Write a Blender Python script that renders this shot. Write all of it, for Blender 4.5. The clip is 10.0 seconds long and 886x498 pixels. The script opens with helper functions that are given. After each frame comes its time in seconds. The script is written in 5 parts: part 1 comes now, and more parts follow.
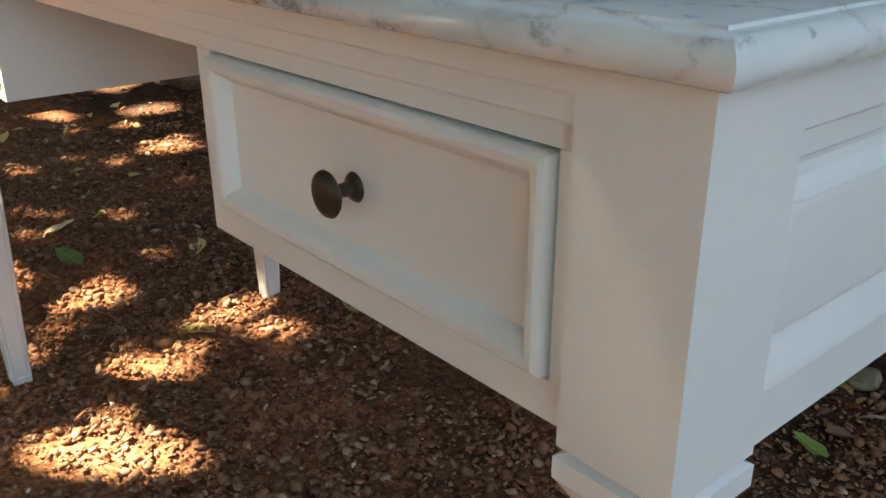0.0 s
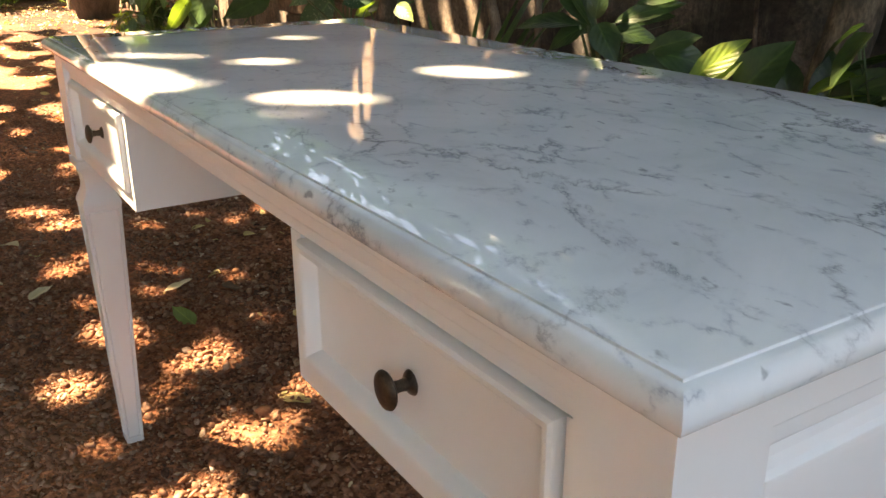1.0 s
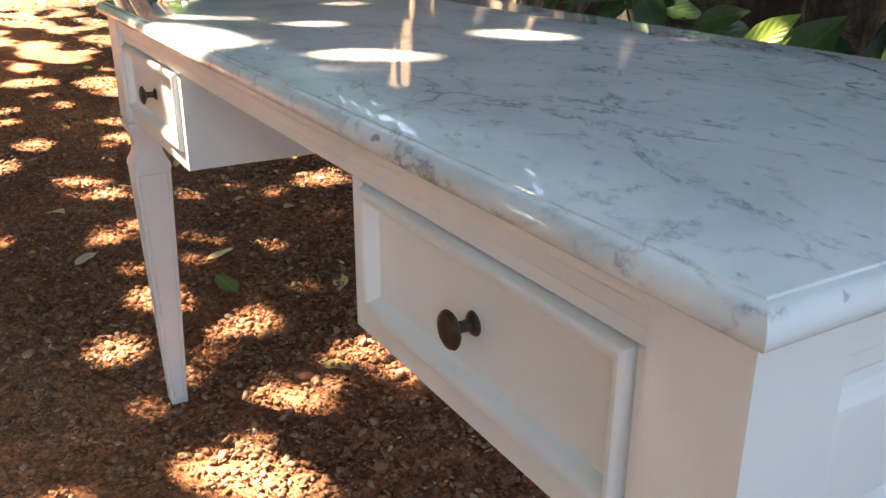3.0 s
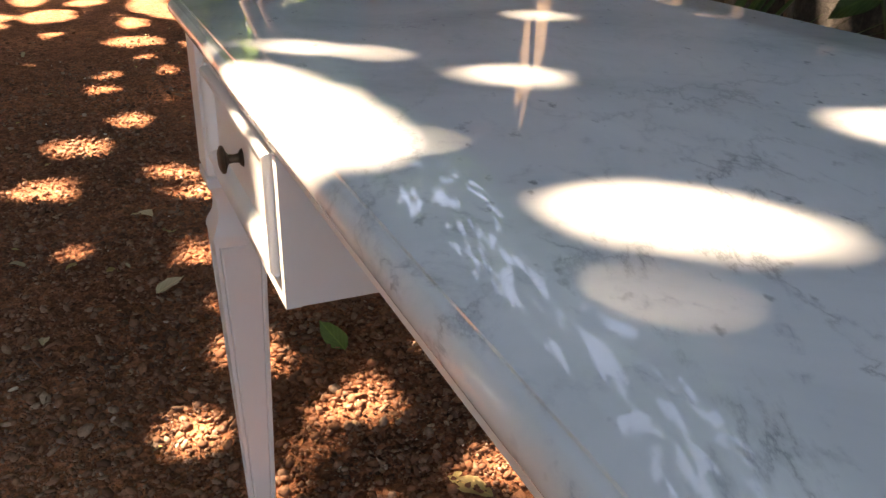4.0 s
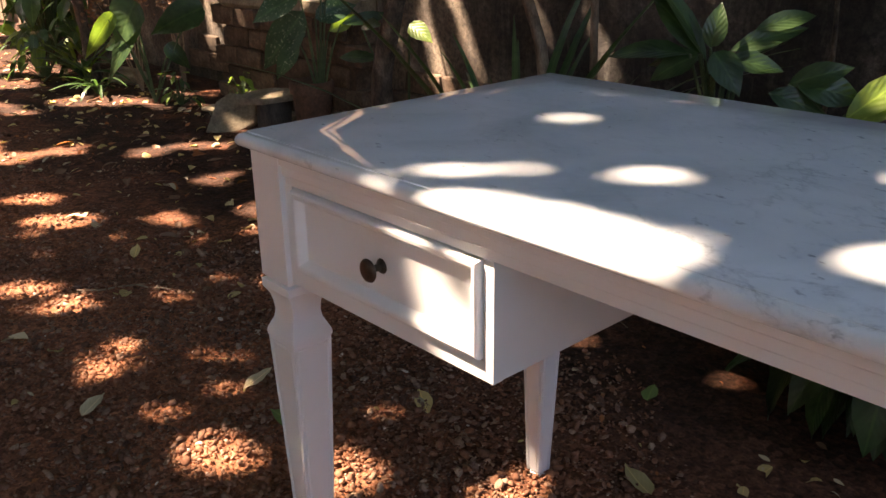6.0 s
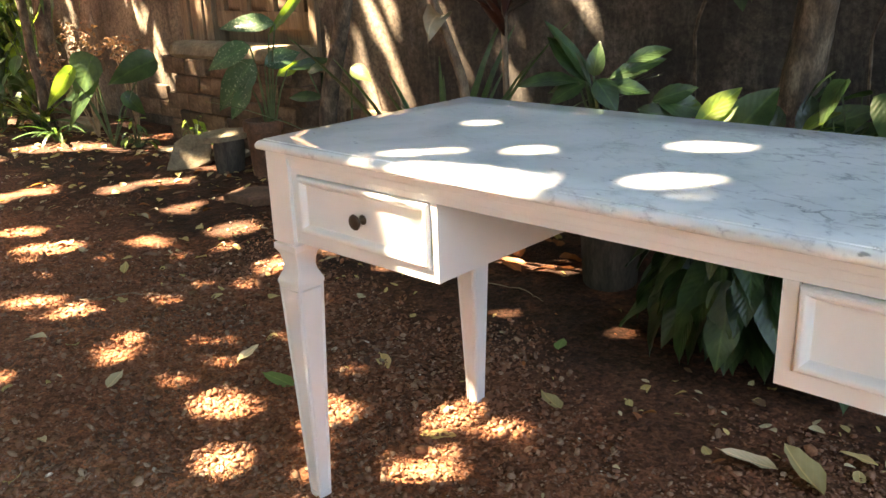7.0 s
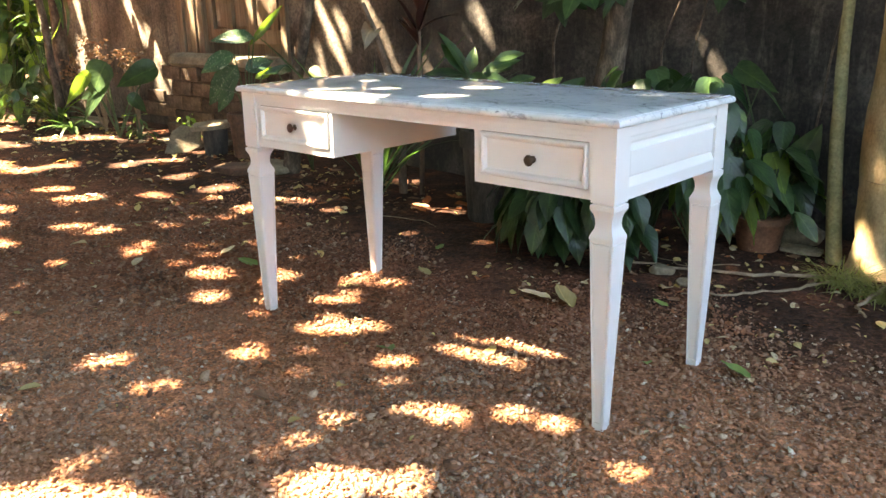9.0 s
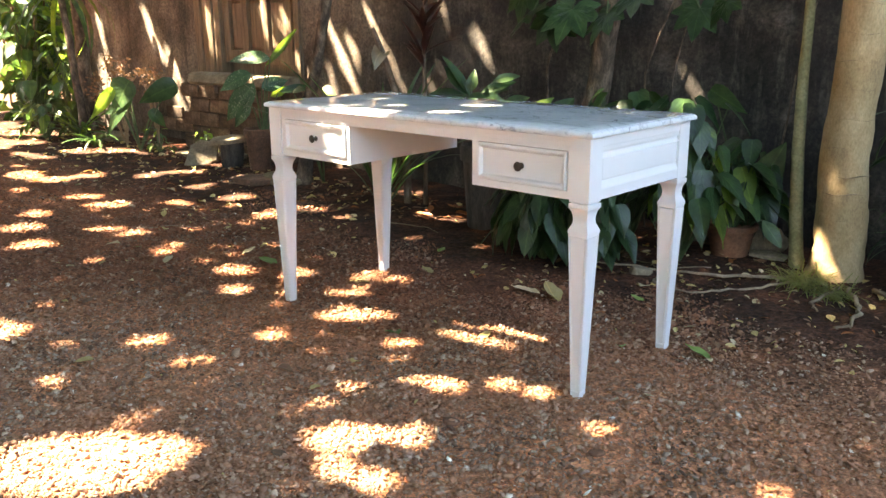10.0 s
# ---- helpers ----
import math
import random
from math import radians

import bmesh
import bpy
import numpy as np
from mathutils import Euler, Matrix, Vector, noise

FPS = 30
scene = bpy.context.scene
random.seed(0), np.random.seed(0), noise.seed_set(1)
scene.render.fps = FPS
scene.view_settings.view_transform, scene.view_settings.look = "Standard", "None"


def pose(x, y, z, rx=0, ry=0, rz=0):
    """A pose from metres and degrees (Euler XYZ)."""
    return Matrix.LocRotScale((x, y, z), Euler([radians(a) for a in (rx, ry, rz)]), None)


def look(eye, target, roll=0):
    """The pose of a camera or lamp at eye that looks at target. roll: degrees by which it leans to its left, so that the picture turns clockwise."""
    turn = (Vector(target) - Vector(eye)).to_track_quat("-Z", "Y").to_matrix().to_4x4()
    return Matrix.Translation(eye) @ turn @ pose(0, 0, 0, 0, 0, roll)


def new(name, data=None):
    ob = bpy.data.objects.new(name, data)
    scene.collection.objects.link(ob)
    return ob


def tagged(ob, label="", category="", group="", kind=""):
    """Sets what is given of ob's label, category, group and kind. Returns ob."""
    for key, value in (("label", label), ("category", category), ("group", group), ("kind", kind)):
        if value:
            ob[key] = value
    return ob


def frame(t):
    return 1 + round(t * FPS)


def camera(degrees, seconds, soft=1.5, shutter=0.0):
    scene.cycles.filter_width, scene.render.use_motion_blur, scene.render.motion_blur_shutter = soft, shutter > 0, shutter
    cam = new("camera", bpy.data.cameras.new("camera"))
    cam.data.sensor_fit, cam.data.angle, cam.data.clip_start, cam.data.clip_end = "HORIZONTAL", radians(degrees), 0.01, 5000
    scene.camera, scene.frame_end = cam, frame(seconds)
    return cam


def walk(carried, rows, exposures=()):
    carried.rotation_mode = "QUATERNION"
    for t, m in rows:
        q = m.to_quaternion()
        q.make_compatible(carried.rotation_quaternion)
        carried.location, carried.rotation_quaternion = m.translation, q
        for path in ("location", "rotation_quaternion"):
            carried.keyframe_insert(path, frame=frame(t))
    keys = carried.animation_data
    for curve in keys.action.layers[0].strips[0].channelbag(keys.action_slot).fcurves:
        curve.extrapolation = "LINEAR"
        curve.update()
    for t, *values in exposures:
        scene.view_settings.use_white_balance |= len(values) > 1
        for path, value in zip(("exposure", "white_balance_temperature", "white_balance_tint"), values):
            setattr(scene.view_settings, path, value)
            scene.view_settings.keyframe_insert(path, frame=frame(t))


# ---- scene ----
cam = camera(54.4, 10.0)
PATH = [
    (0, (1.563, -0.27, 0.82), (0.153, 0.921, 0.049), -0.3),
    (0.5, (1.556, -0.257, 0.878), (0.026, 0.823, 0.177), 1.0),
    (1, (1.609, -0.258, 0.946), (0.028, 0.751, 0.253), -0.2),
    (1.5, (1.736, -0.325, 0.966), (0.134, 0.669, 0.299), -1.5),
    (2, (1.86, -0.401, 0.967), (0.25, 0.594, 0.32), -1.7),
    (2.2, (1.874, -0.411, 0.97), (0.263, 0.58, 0.32), -1.4),
    (3.3, (1.43, -0.221, 0.912), (-0.182, 0.678, 0.141), 0.7),
    (3.5, (1.305, -0.185, 0.926), (-0.322, 0.666, 0.134), 1.0),
    (4, (1.065, -0.134, 0.936), (-0.606, 0.579, 0.101), 0.7),
    (4.5, (0.894, -0.135, 0.933), (-0.764, 0.599, 0.089), -0.2),
    (5, (0.77, -0.191, 0.968), (-0.796, 0.743, 0.145), -0.7),
    (5.3, (0.773, -0.257, 0.969), (-0.724, 0.804, 0.172), -1.1),
    (5.5, (0.814, -0.331, 0.98), (-0.642, 0.794, 0.197), -1.1),
    (5.7, (0.874, -0.422, 1.005), (-0.548, 0.762, 0.244), -0.7),
    (6.8, (1.243, -0.892, 1.075), (-0.072, 0.469, 0.428), -2.4),
    (7, (1.335, -0.963, 1.087), (0.035, 0.417, 0.451), -2.2),
    (7.5, (1.627, -1.158, 1.091), (0.351, 0.247, 0.46), -1.7),
    (8, (1.877, -1.368, 1.083), (0.599, 0.048, 0.482), -1.3),
    (8.2, (1.979, -1.453, 1.071), (0.708, -0.024, 0.487), -0.6),
    (8.5, (2.124, -1.558, 1.05), (0.854, -0.122, 0.479), -0.5),
    (9, (2.401, -1.721, 1.049), (1.12, -0.292, 0.487), -0.9),
    (9.5, (2.552, -1.866, 1.051), (1.265, -0.433, 0.514), -1.0),
    (10, (2.659, -2.013, 1.076), (1.368, -0.575, 0.559), -0.3),
]
EXPOSURES = [(0.0, 2.69, 8808, 5), (0.5, 2.76, 9404, 9), (1.0, 2.92, 9944, 16), (2.0, 2.9, 8790, 9), (3.5, 2.96, 8306, 16), (4.0, 2.51, 8940, 21), (4.5, 1.81, 8432, 22), (5.0, 1.21, 7619, 23), (5.7, 1.67, 7720, 23), (6.8, 3.45, 8691, 13), (7.5, 3.57, 8795, 12), (8.5, 3.74, 8562, 10), (10.0, 3.71, 7992, 10)]
walk(cam, [(t, look(eye, target, roll)) for t, eye, target, roll in PATH], EXPOSURES)

# ---- light: high sun from behind the camera's left, through a leaf canopy; open sky beyond it ----
SLOPE_X, SLOPE_Y = 0.59, 0.455  # how far the light runs sideways for each metre down
SUN = Vector((SLOPE_X, SLOPE_Y, -1.0)).normalized()
world = bpy.data.worlds.new("sky")
scene.world = world
world.use_nodes = True
sky = world.node_tree.nodes.new("ShaderNodeTexSky")
sky.sky_type, sky.sun_disc = "NISHITA", False
sky.sun_elevation = math.asin(-SUN.z)
sky.sun_rotation = math.atan2(-SUN.x, -SUN.y)
back = world.node_tree.nodes["Background"]
world.node_tree.links.new(sky.outputs[0], back.inputs[0])
back.inputs[1].default_value = 0.15
sun = new("sun", bpy.data.lights.new("sun", "SUN"))
sun.data.energy, sun.data.angle, sun.data.color = 9.5, radians(0.72), (1.0, 0.90, 0.76)
sun.matrix_world = look((0, 0, 10), Vector((0, 0, 10)) + SUN)


# ---- materials ----
def material(name):
    m = bpy.data.materials.new(name)
    m.use_nodes = True
    t = m.node_tree
    return m, t, t.nodes["Principled BSDF"]


def node(t, kind, **values):
    n = t.nodes.new(kind)
    for key, v in values.items():
        n.inputs[key].default_value = v
    return n


def coords(t, scale=(1, 1, 1)):
    c, m = t.nodes.new("ShaderNodeTexCoord"), t.nodes.new("ShaderNodeMapping")
    m.inputs["Scale"].default_value = scale
    t.links.new(c.outputs["Object"], m.inputs["Vector"])
    return m.outputs["Vector"]


def noise_tex(t, vec, scale, detail=6.0, rough=0.6, dist=0.0):
    n = node(t, "ShaderNodeTexNoise", Scale=scale, Detail=detail, Roughness=rough, Distortion=dist)
    t.links.new(vec, n.inputs["Vector"])
    return n.outputs["Fac"]


def ramp(t, fac, stops):
    r = t.nodes.new("ShaderNodeValToRGB")
    e = r.color_ramp.elements
    while len(e) < len(stops):
        e.new(0.5)
    for el, (p, c) in zip(e, stops):
        el.position = p
        el.color = (*c, 1) if len(c) == 3 else c
    t.links.new(fac, r.inputs["Fac"])
    return r.outputs["Color"]


def blend(t, fac, a, b, mode="MIX"):
    m = t.nodes.new("ShaderNodeMix")
    m.data_type, m.blend_type = "RGBA", mode
    for sock, v in ((m.inputs["Factor"], fac), (m.inputs["A"], a), (m.inputs["B"], b)):
        if isinstance(v, (int, float)):
            sock.default_value = v
        elif isinstance(v, tuple):
            sock.default_value = (*v, 1)
        else:
            t.links.new(v, sock)
    return m.outputs["Result"]


def bump(t, bsdf, fac, strength, distance):
    b = node(t, "ShaderNodeBump", Strength=strength, Distance=distance)
    t.links.new(fac, b.inputs["Height"])
    t.links.new(b.outputs["Normal"], bsdf.inputs["Normal"])


def simple(name, stops, scale, rough=0.6, bump_by=0.0, fine=8.0, spec=0.5, stretch=(1, 1, 1), metal=0.0):
    """Noise-coloured surface: two scales of variation and a fine relief."""
    m, t, p = material(name)
    v = coords(t, stretch)
    a, b = noise_tex(t, v, scale), noise_tex(t, v, scale * fine, 4.0)
    col = ramp(t, a, stops)
    col = blend(t, 0.35, col, ramp(t, b, [(0.3, (0.25, 0.25, 0.25)), (0.7, (0.95, 0.95, 0.95))]), "OVERLAY")
    t.links.new(col, p.inputs["Base Color"])
    p.inputs["Roughness"].default_value = rough
    p.inputs["Specular IOR Level"].default_value = spec
    p.inputs["Metallic"].default_value = metal
    if bump_by:
        bump(t, p, b, 0.6, bump_by)
    return m


def varied(m, amount=0.5):
    """Multiply the base colour of a material by a tone of each object's own."""
    t = m.node_tree
    p = t.nodes["Principled BSDF"]
    link = p.inputs["Base Color"].links[0]
    src = link.from_socket
    info = t.nodes.new("ShaderNodeObjectInfo")
    tone = ramp(t, info.outputs["Random"], [(0.0, (1 - amount,) * 3), (1.0, (1.0, 1.0, 1.0))])
    t.links.new(blend(t, 1.0, src, tone, "MULTIPLY"), p.inputs["Base Color"])
    return m


def marble_material():
    """White stone with grey clouds, broken diagonal veins and short dark flecks."""
    m, t, p = material("white_marble")
    v = coords(t)
    turn = t.nodes.new("ShaderNodeMapping")
    turn.inputs["Rotation"].default_value = (0, 0, radians(108))
    t.links.new(v, turn.inputs["Vector"])
    v = turn.outputs["Vector"]
    cloud = noise_tex(t, v, 5.0, 6.0, 0.6, 0.8)
    base = ramp(t, cloud, [(0.28, (0.57, 0.612, 0.63)), (0.48, (0.72, 0.755, 0.768)), (0.66, (0.80, 0.822, 0.83))])
    sep = t.nodes.new("ShaderNodeSeparateXYZ")
    t.links.new(coords(t), sep.inputs[0])
    rich = ramp(t, sep.outputs["X"], [(0.45, (0.16, 0.16, 0.16)), (1.15, (1, 1, 1))])
    col = base
    for scale, warp_by, stretch, width, lo, hi, dark in ((4.2, 0.24, (1.0, 0.55, 1.0), 0.028, 0.42, 0.58, 0.20), (9.0, 0.14, (1.0, 0.5, 1.0), 0.042, 0.45, 0.61, 0.29), (19.0, 0.07, (1.0, 0.45, 1.0), 0.065, 0.48, 0.63, 0.42)):
        st = t.nodes.new("ShaderNodeMapping")
        st.inputs["Scale"].default_value = stretch
        t.links.new(v, st.inputs["Vector"])
        warp = node(t, "ShaderNodeTexNoise", Scale=7.0, Detail=8.0, Roughness=0.68, Distortion=0.3)
        t.links.new(st.outputs["Vector"], warp.inputs["Vector"])
        add = t.nodes.new("ShaderNodeVectorMath")
        add.operation = "MULTIPLY_ADD"
        add.inputs[1].default_value = (warp_by,) * 3
        t.links.new(warp.outputs["Color"], add.inputs[0])
        t.links.new(st.outputs["Vector"], add.inputs[2])
        vor = t.nodes.new("ShaderNodeTexVoronoi")
        vor.feature = "DISTANCE_TO_EDGE"
        vor.inputs["Scale"].default_value = scale
        t.links.new(add.outputs[0], vor.inputs["Vector"])
        line = ramp(t, vor.outputs["Distance"], [(0.0, (1, 1, 1)), (width * 0.35, (0.35, 0.35, 0.35)), (width, (0, 0, 0))])
        patch = ramp(t, noise_tex(t, v, scale * 1.9, 5.0, 0.65), [(lo, (0.04, 0.04, 0.04)), (hi, (1, 1, 1))])
        col = blend(t, blend(t, 1.0, blend(t, 1.0, line, patch, "MULTIPLY"), rich, "MULTIPLY"), col, (dark, dark * 1.08, dark * 1.2))
    st = t.nodes.new("ShaderNodeMapping")
    st.inputs["Scale"].default_value = (1.0, 0.55, 1.0)
    t.links.new(v, st.inputs["Vector"])
    fleck = ramp(t, noise_tex(t, st.outputs["Vector"], 70.0, 3.0, 0.55), [(0.65, (0, 0, 0)), (0.74, (0.75, 0.75, 0.75))])
    zone = ramp(t, noise_tex(t, v, 6.5, 3.0, 0.5), [(0.38, (0, 0, 0)), (0.55, (1, 1, 1))])
    col = blend(t, blend(t, 1.0, fleck, zone, "MULTIPLY"), col, (0.2, 0.215, 0.235))
    t.links.new(col, p.inputs["Base Color"])
    p.inputs["Roughness"].default_value = 0.035
    p.inputs["IOR"].default_value = 1.58
    return m


def paint_material():
    m, t, p = material("white_paint")
    v = coords(t)
    col = ramp(t, noise_tex(t, v, 6.0, 5.0), [(0.3, (0.75, 0.757, 0.752)), (0.7, (0.79, 0.797, 0.792))])
    t.links.new(col, p.inputs["Base Color"])
    p.inputs["Roughness"].default_value = 0.38
    bump(t, p, noise_tex(t, coords(t, (1, 1, 1)), 140.0, 3.0), 0.08, 0.001)
    return m


def soil_material():
    """Reddish earth: paler and gritty in the yard, dark loam in the bed along the wall, its tones lowered further to
    deepen the shade.
    """
    m, t, p = material("soil")
    v = coords(t)
    big = noise_tex(t, v, 0.9, 6.0, 0.6)
    col = ramp(t, big, [(0.34, (0.150, 0.061, 0.034)), (0.52, (0.275, 0.108, 0.056)), (0.70, (0.43, 0.160, 0.079))])
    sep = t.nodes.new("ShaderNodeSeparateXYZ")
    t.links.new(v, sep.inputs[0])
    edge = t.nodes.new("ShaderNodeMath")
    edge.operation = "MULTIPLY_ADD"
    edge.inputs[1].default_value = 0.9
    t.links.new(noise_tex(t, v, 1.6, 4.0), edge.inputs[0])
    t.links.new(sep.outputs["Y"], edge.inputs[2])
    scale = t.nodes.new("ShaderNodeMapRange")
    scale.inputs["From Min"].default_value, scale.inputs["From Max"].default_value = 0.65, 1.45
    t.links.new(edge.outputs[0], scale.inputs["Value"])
    # dark reddish loam, coloured darker still to deepen the shade by the wall
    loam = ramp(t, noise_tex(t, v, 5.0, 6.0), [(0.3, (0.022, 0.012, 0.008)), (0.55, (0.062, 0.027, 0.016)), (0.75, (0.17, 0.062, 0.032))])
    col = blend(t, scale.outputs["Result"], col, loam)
    vor = t.nodes.new("ShaderNodeTexVoronoi")
    vor.inputs["Scale"].default_value = 55.0
    t.links.new(v, vor.inputs["Vector"])
    grit = ramp(t, vor.outputs["Color"], [(0.0, (0.2, 0.2, 0.2)), (1.0, (0.85, 0.85, 0.85))])
    col = blend(t, 0.85, col, grit, "OVERLAY")
    fine = noise_tex(t, v, 90.0, 6.0, 0.7)
    col = blend(t, 0.8, col, ramp(t, fine, [(0.32, (0.08, 0.08, 0.08)), (0.68, (0.9, 0.9, 0.9))]), "OVERLAY")
    t.links.new(col, p.inputs["Base Color"])
    p.inputs["Roughness"].default_value = 0.95
    p.inputs["Specular IOR Level"].default_value = 0.2
    h = blend(t, 0.5, fine, vor.outputs["Distance"])
    bump(t, p, h, 1.0, 0.014)
    return m


def pebble_material():
    """Crushed stone of mixed origin: dark brown, umber, red laterite, grey and a few pale chips, each with dust on it."""
    m, t, p = material("pebble")
    info = t.nodes.new("ShaderNodeNewGeometry")
    tone = ramp(t, info.outputs["Random Per Island"], [(0.0, (0.080, 0.038, 0.024)), (0.25, (0.142, 0.068, 0.042)), (0.50, (0.212, 0.106, 0.065)), (0.66, (0.280, 0.116, 0.060)), (0.80, (0.225, 0.142, 0.104)), (0.93, (0.315, 0.192, 0.125)), (0.994, (0.38, 0.255, 0.178)), (1.0, (0.70, 0.60, 0.50))])
    v = coords(t)
    fine = noise_tex(t, v, 160.0, 4.0, 0.65)
    col = blend(t, 0.55, tone, ramp(t, fine, [(0.3, (0.2, 0.2, 0.2)), (0.7, (0.85, 0.85, 0.85))]), "OVERLAY")
    dust = ramp(t, noise_tex(t, v, 2.6, 6.0, 0.65), [(0.42, (0, 0, 0)), (0.66, (0.65, 0.65, 0.65))])
    col = blend(t, dust, col, (0.345, 0.140, 0.074))
    t.links.new(col, p.inputs["Base Color"])
    p.inputs["Roughness"].default_value = 0.9
    p.inputs["Specular IOR Level"].default_value = 0.25
    bump(t, p, fine, 0.6, 0.002)
    return m


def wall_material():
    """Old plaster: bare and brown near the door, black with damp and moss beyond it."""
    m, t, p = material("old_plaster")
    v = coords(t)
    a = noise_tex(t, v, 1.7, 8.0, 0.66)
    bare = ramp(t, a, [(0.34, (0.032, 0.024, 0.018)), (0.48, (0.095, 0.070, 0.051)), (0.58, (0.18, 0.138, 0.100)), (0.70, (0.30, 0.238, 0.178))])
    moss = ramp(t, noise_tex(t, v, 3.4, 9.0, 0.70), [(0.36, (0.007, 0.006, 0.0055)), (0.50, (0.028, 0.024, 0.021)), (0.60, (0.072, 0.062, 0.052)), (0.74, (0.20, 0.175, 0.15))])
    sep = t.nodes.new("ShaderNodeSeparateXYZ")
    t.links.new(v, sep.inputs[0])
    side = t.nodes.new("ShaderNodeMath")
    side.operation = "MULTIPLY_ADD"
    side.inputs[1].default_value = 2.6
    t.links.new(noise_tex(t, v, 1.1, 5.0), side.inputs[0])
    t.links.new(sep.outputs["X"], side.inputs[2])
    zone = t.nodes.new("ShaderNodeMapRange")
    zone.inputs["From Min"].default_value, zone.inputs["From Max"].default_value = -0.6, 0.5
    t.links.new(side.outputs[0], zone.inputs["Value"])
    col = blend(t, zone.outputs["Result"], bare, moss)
    drip = noise_tex(t, coords(t, (4.5, 1.0, 0.7)), 1.3, 8.0, 0.7)
    col = blend(t, ramp(t, drip, [(0.48, (0, 0, 0)), (0.66, (0.8, 0.8, 0.8))]), col, (0.035, 0.028, 0.024))
    pale = noise_tex(t, coords(t, (7.0, 1.0, 1.1)), 1.9, 9.0, 0.72)
    col = blend(t, ramp(t, pale, [(0.52, (0, 0, 0)), (0.70, (0.55, 0.55, 0.55))]), col, (0.15, 0.135, 0.115))
    fine = noise_tex(t, v, 45.0, 7.0, 0.75)
    col = blend(t, 0.8, col, ramp(t, fine, [(0.32, (0.1, 0.1, 0.1)), (0.68, (0.9, 0.9, 0.9))]), "OVERLAY")
    t.links.new(col, p.inputs["Base Color"])
    p.inputs["Roughness"].default_value = 0.92
    bump(t, p, blend(t, 0.5, fine, noise_tex(t, v, 9.0, 6.0)), 1.0, 0.014)
    return m


def leaf_material(name, dark, light, gloss=0.35, through_light=0.35, spots=None):
    m, t, p = material(name)
    v = coords(t)
    n = noise_tex(t, v, 14.0, 4.0)
    col = ramp(t, n, [(0.3, dark), (0.7, light)])
    if spots:
        sp = ramp(t, noise_tex(t, v, 85.0, 2.0), [(0.60, (0, 0, 0)), (0.68, (1, 1, 1))])
        col = blend(t, sp, col, spots)
    info = t.nodes.new("ShaderNodeObjectInfo")
    col = blend(t, 1.0, col, ramp(t, info.outputs["Random"], [(0.0, (0.6, 0.62, 0.55)), (1.0, (1.15, 1.1, 1.0))]), "MULTIPLY")
    # a pale midrib and side veins that run out from it to the tip
    sep = t.nodes.new("ShaderNodeSeparateXYZ")
    t.links.new(t.nodes.new("ShaderNodeTexCoord").outputs["UV"], sep.inputs[0])

    def calc(op, a, b=0.0, c=0.0):
        n = t.nodes.new("ShaderNodeMath")
        n.operation = op
        for sock, value in zip(n.inputs, (a, b, c)):
            if isinstance(value, float):
                sock.default_value = value
            else:
                t.links.new(value, sock)
        return n.outputs[0]
    off = calc("ABSOLUTE", calc("SUBTRACT", sep.outputs["X"], 0.5))
    wave = calc("SINE", calc("MULTIPLY_ADD", sep.outputs["Y"], 38.0, calc("MULTIPLY", off, -34.0)))
    rib = ramp(t, off, [(0.0, (0.75, 0.75, 0.75)), (0.022, (0.6, 0.6, 0.6)), (0.045, (0, 0, 0))])
    vein = ramp(t, wave, [(0.80, (0, 0, 0)), (1.0, (0.11, 0.11, 0.11))])
    pale = blend(t, 1.0, col, (1.7, 1.6, 1.5), "MULTIPLY")
    col = blend(t, blend(t, 1.0, rib, vein, "LIGHTEN"), col, pale)
    t.links.new(col, p.inputs["Base Color"])
    p.inputs["Roughness"].default_value = gloss
    bump(t, p, blend(t, 0.55, noise_tex(t, v, 60.0, 4.0), blend(t, 1.0, wave, rib, "SUBTRACT")), 0.22, 0.0025)
    tr = t.nodes.new("ShaderNodeBsdfTranslucent")
    bright = blend(t, 1.0, col, (1.35, 1.5, 0.8), "MULTIPLY")
    t.links.new(bright, tr.inputs["Color"])
    mix = t.nodes.new("ShaderNodeMixShader")
    mix.inputs[0].default_value = through_light
    out = t.nodes["Material Output"]
    t.links.new(p.outputs[0], mix.inputs[1])
    t.links.new(tr.outputs[0], mix.inputs[2])
    t.links.new(mix.outputs[0], out.inputs["Surface"])
    return m


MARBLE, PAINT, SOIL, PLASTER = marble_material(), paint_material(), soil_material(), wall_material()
BRONZE = simple("dark_bronze", [(0.3, (0.035, 0.028, 0.022)), (0.7, (0.07, 0.055, 0.042))], 40, 0.42, 0.0003, metal=0.7)
GAP = simple("shadow_gap_wood", [(0.3, (0.06, 0.05, 0.04)), (0.7, (0.12, 0.10, 0.08))], 20, 0.9)
BRICK = varied(simple("old_brick", [(0.3, (0.045, 0.028, 0.019)), (0.5, (0.11, 0.07, 0.045)), (0.72, (0.22, 0.15, 0.10))], 11, 0.95, 0.006), 0.55)
WOOD = simple("weathered_wood", [(0.3, (0.09, 0.06, 0.038)), (0.7, (0.23, 0.16, 0.10))], 5, 0.8, 0.002, stretch=(8, 8, 0.6))
BARK = simple("bark", [(0.3, (0.07, 0.05, 0.035)), (0.55, (0.17, 0.12, 0.085)), (0.75, (0.27, 0.21, 0.15))], 9, 0.95, 0.006, stretch=(3, 3, 0.8))
DARKBARK = simple("dark_bark", [(0.32, (0.022, 0.016, 0.012)), (0.5, (0.075, 0.055, 0.040)), (0.68, (0.19, 0.145, 0.105))], 7, 0.95, 0.009, stretch=(3, 3, 1.3))
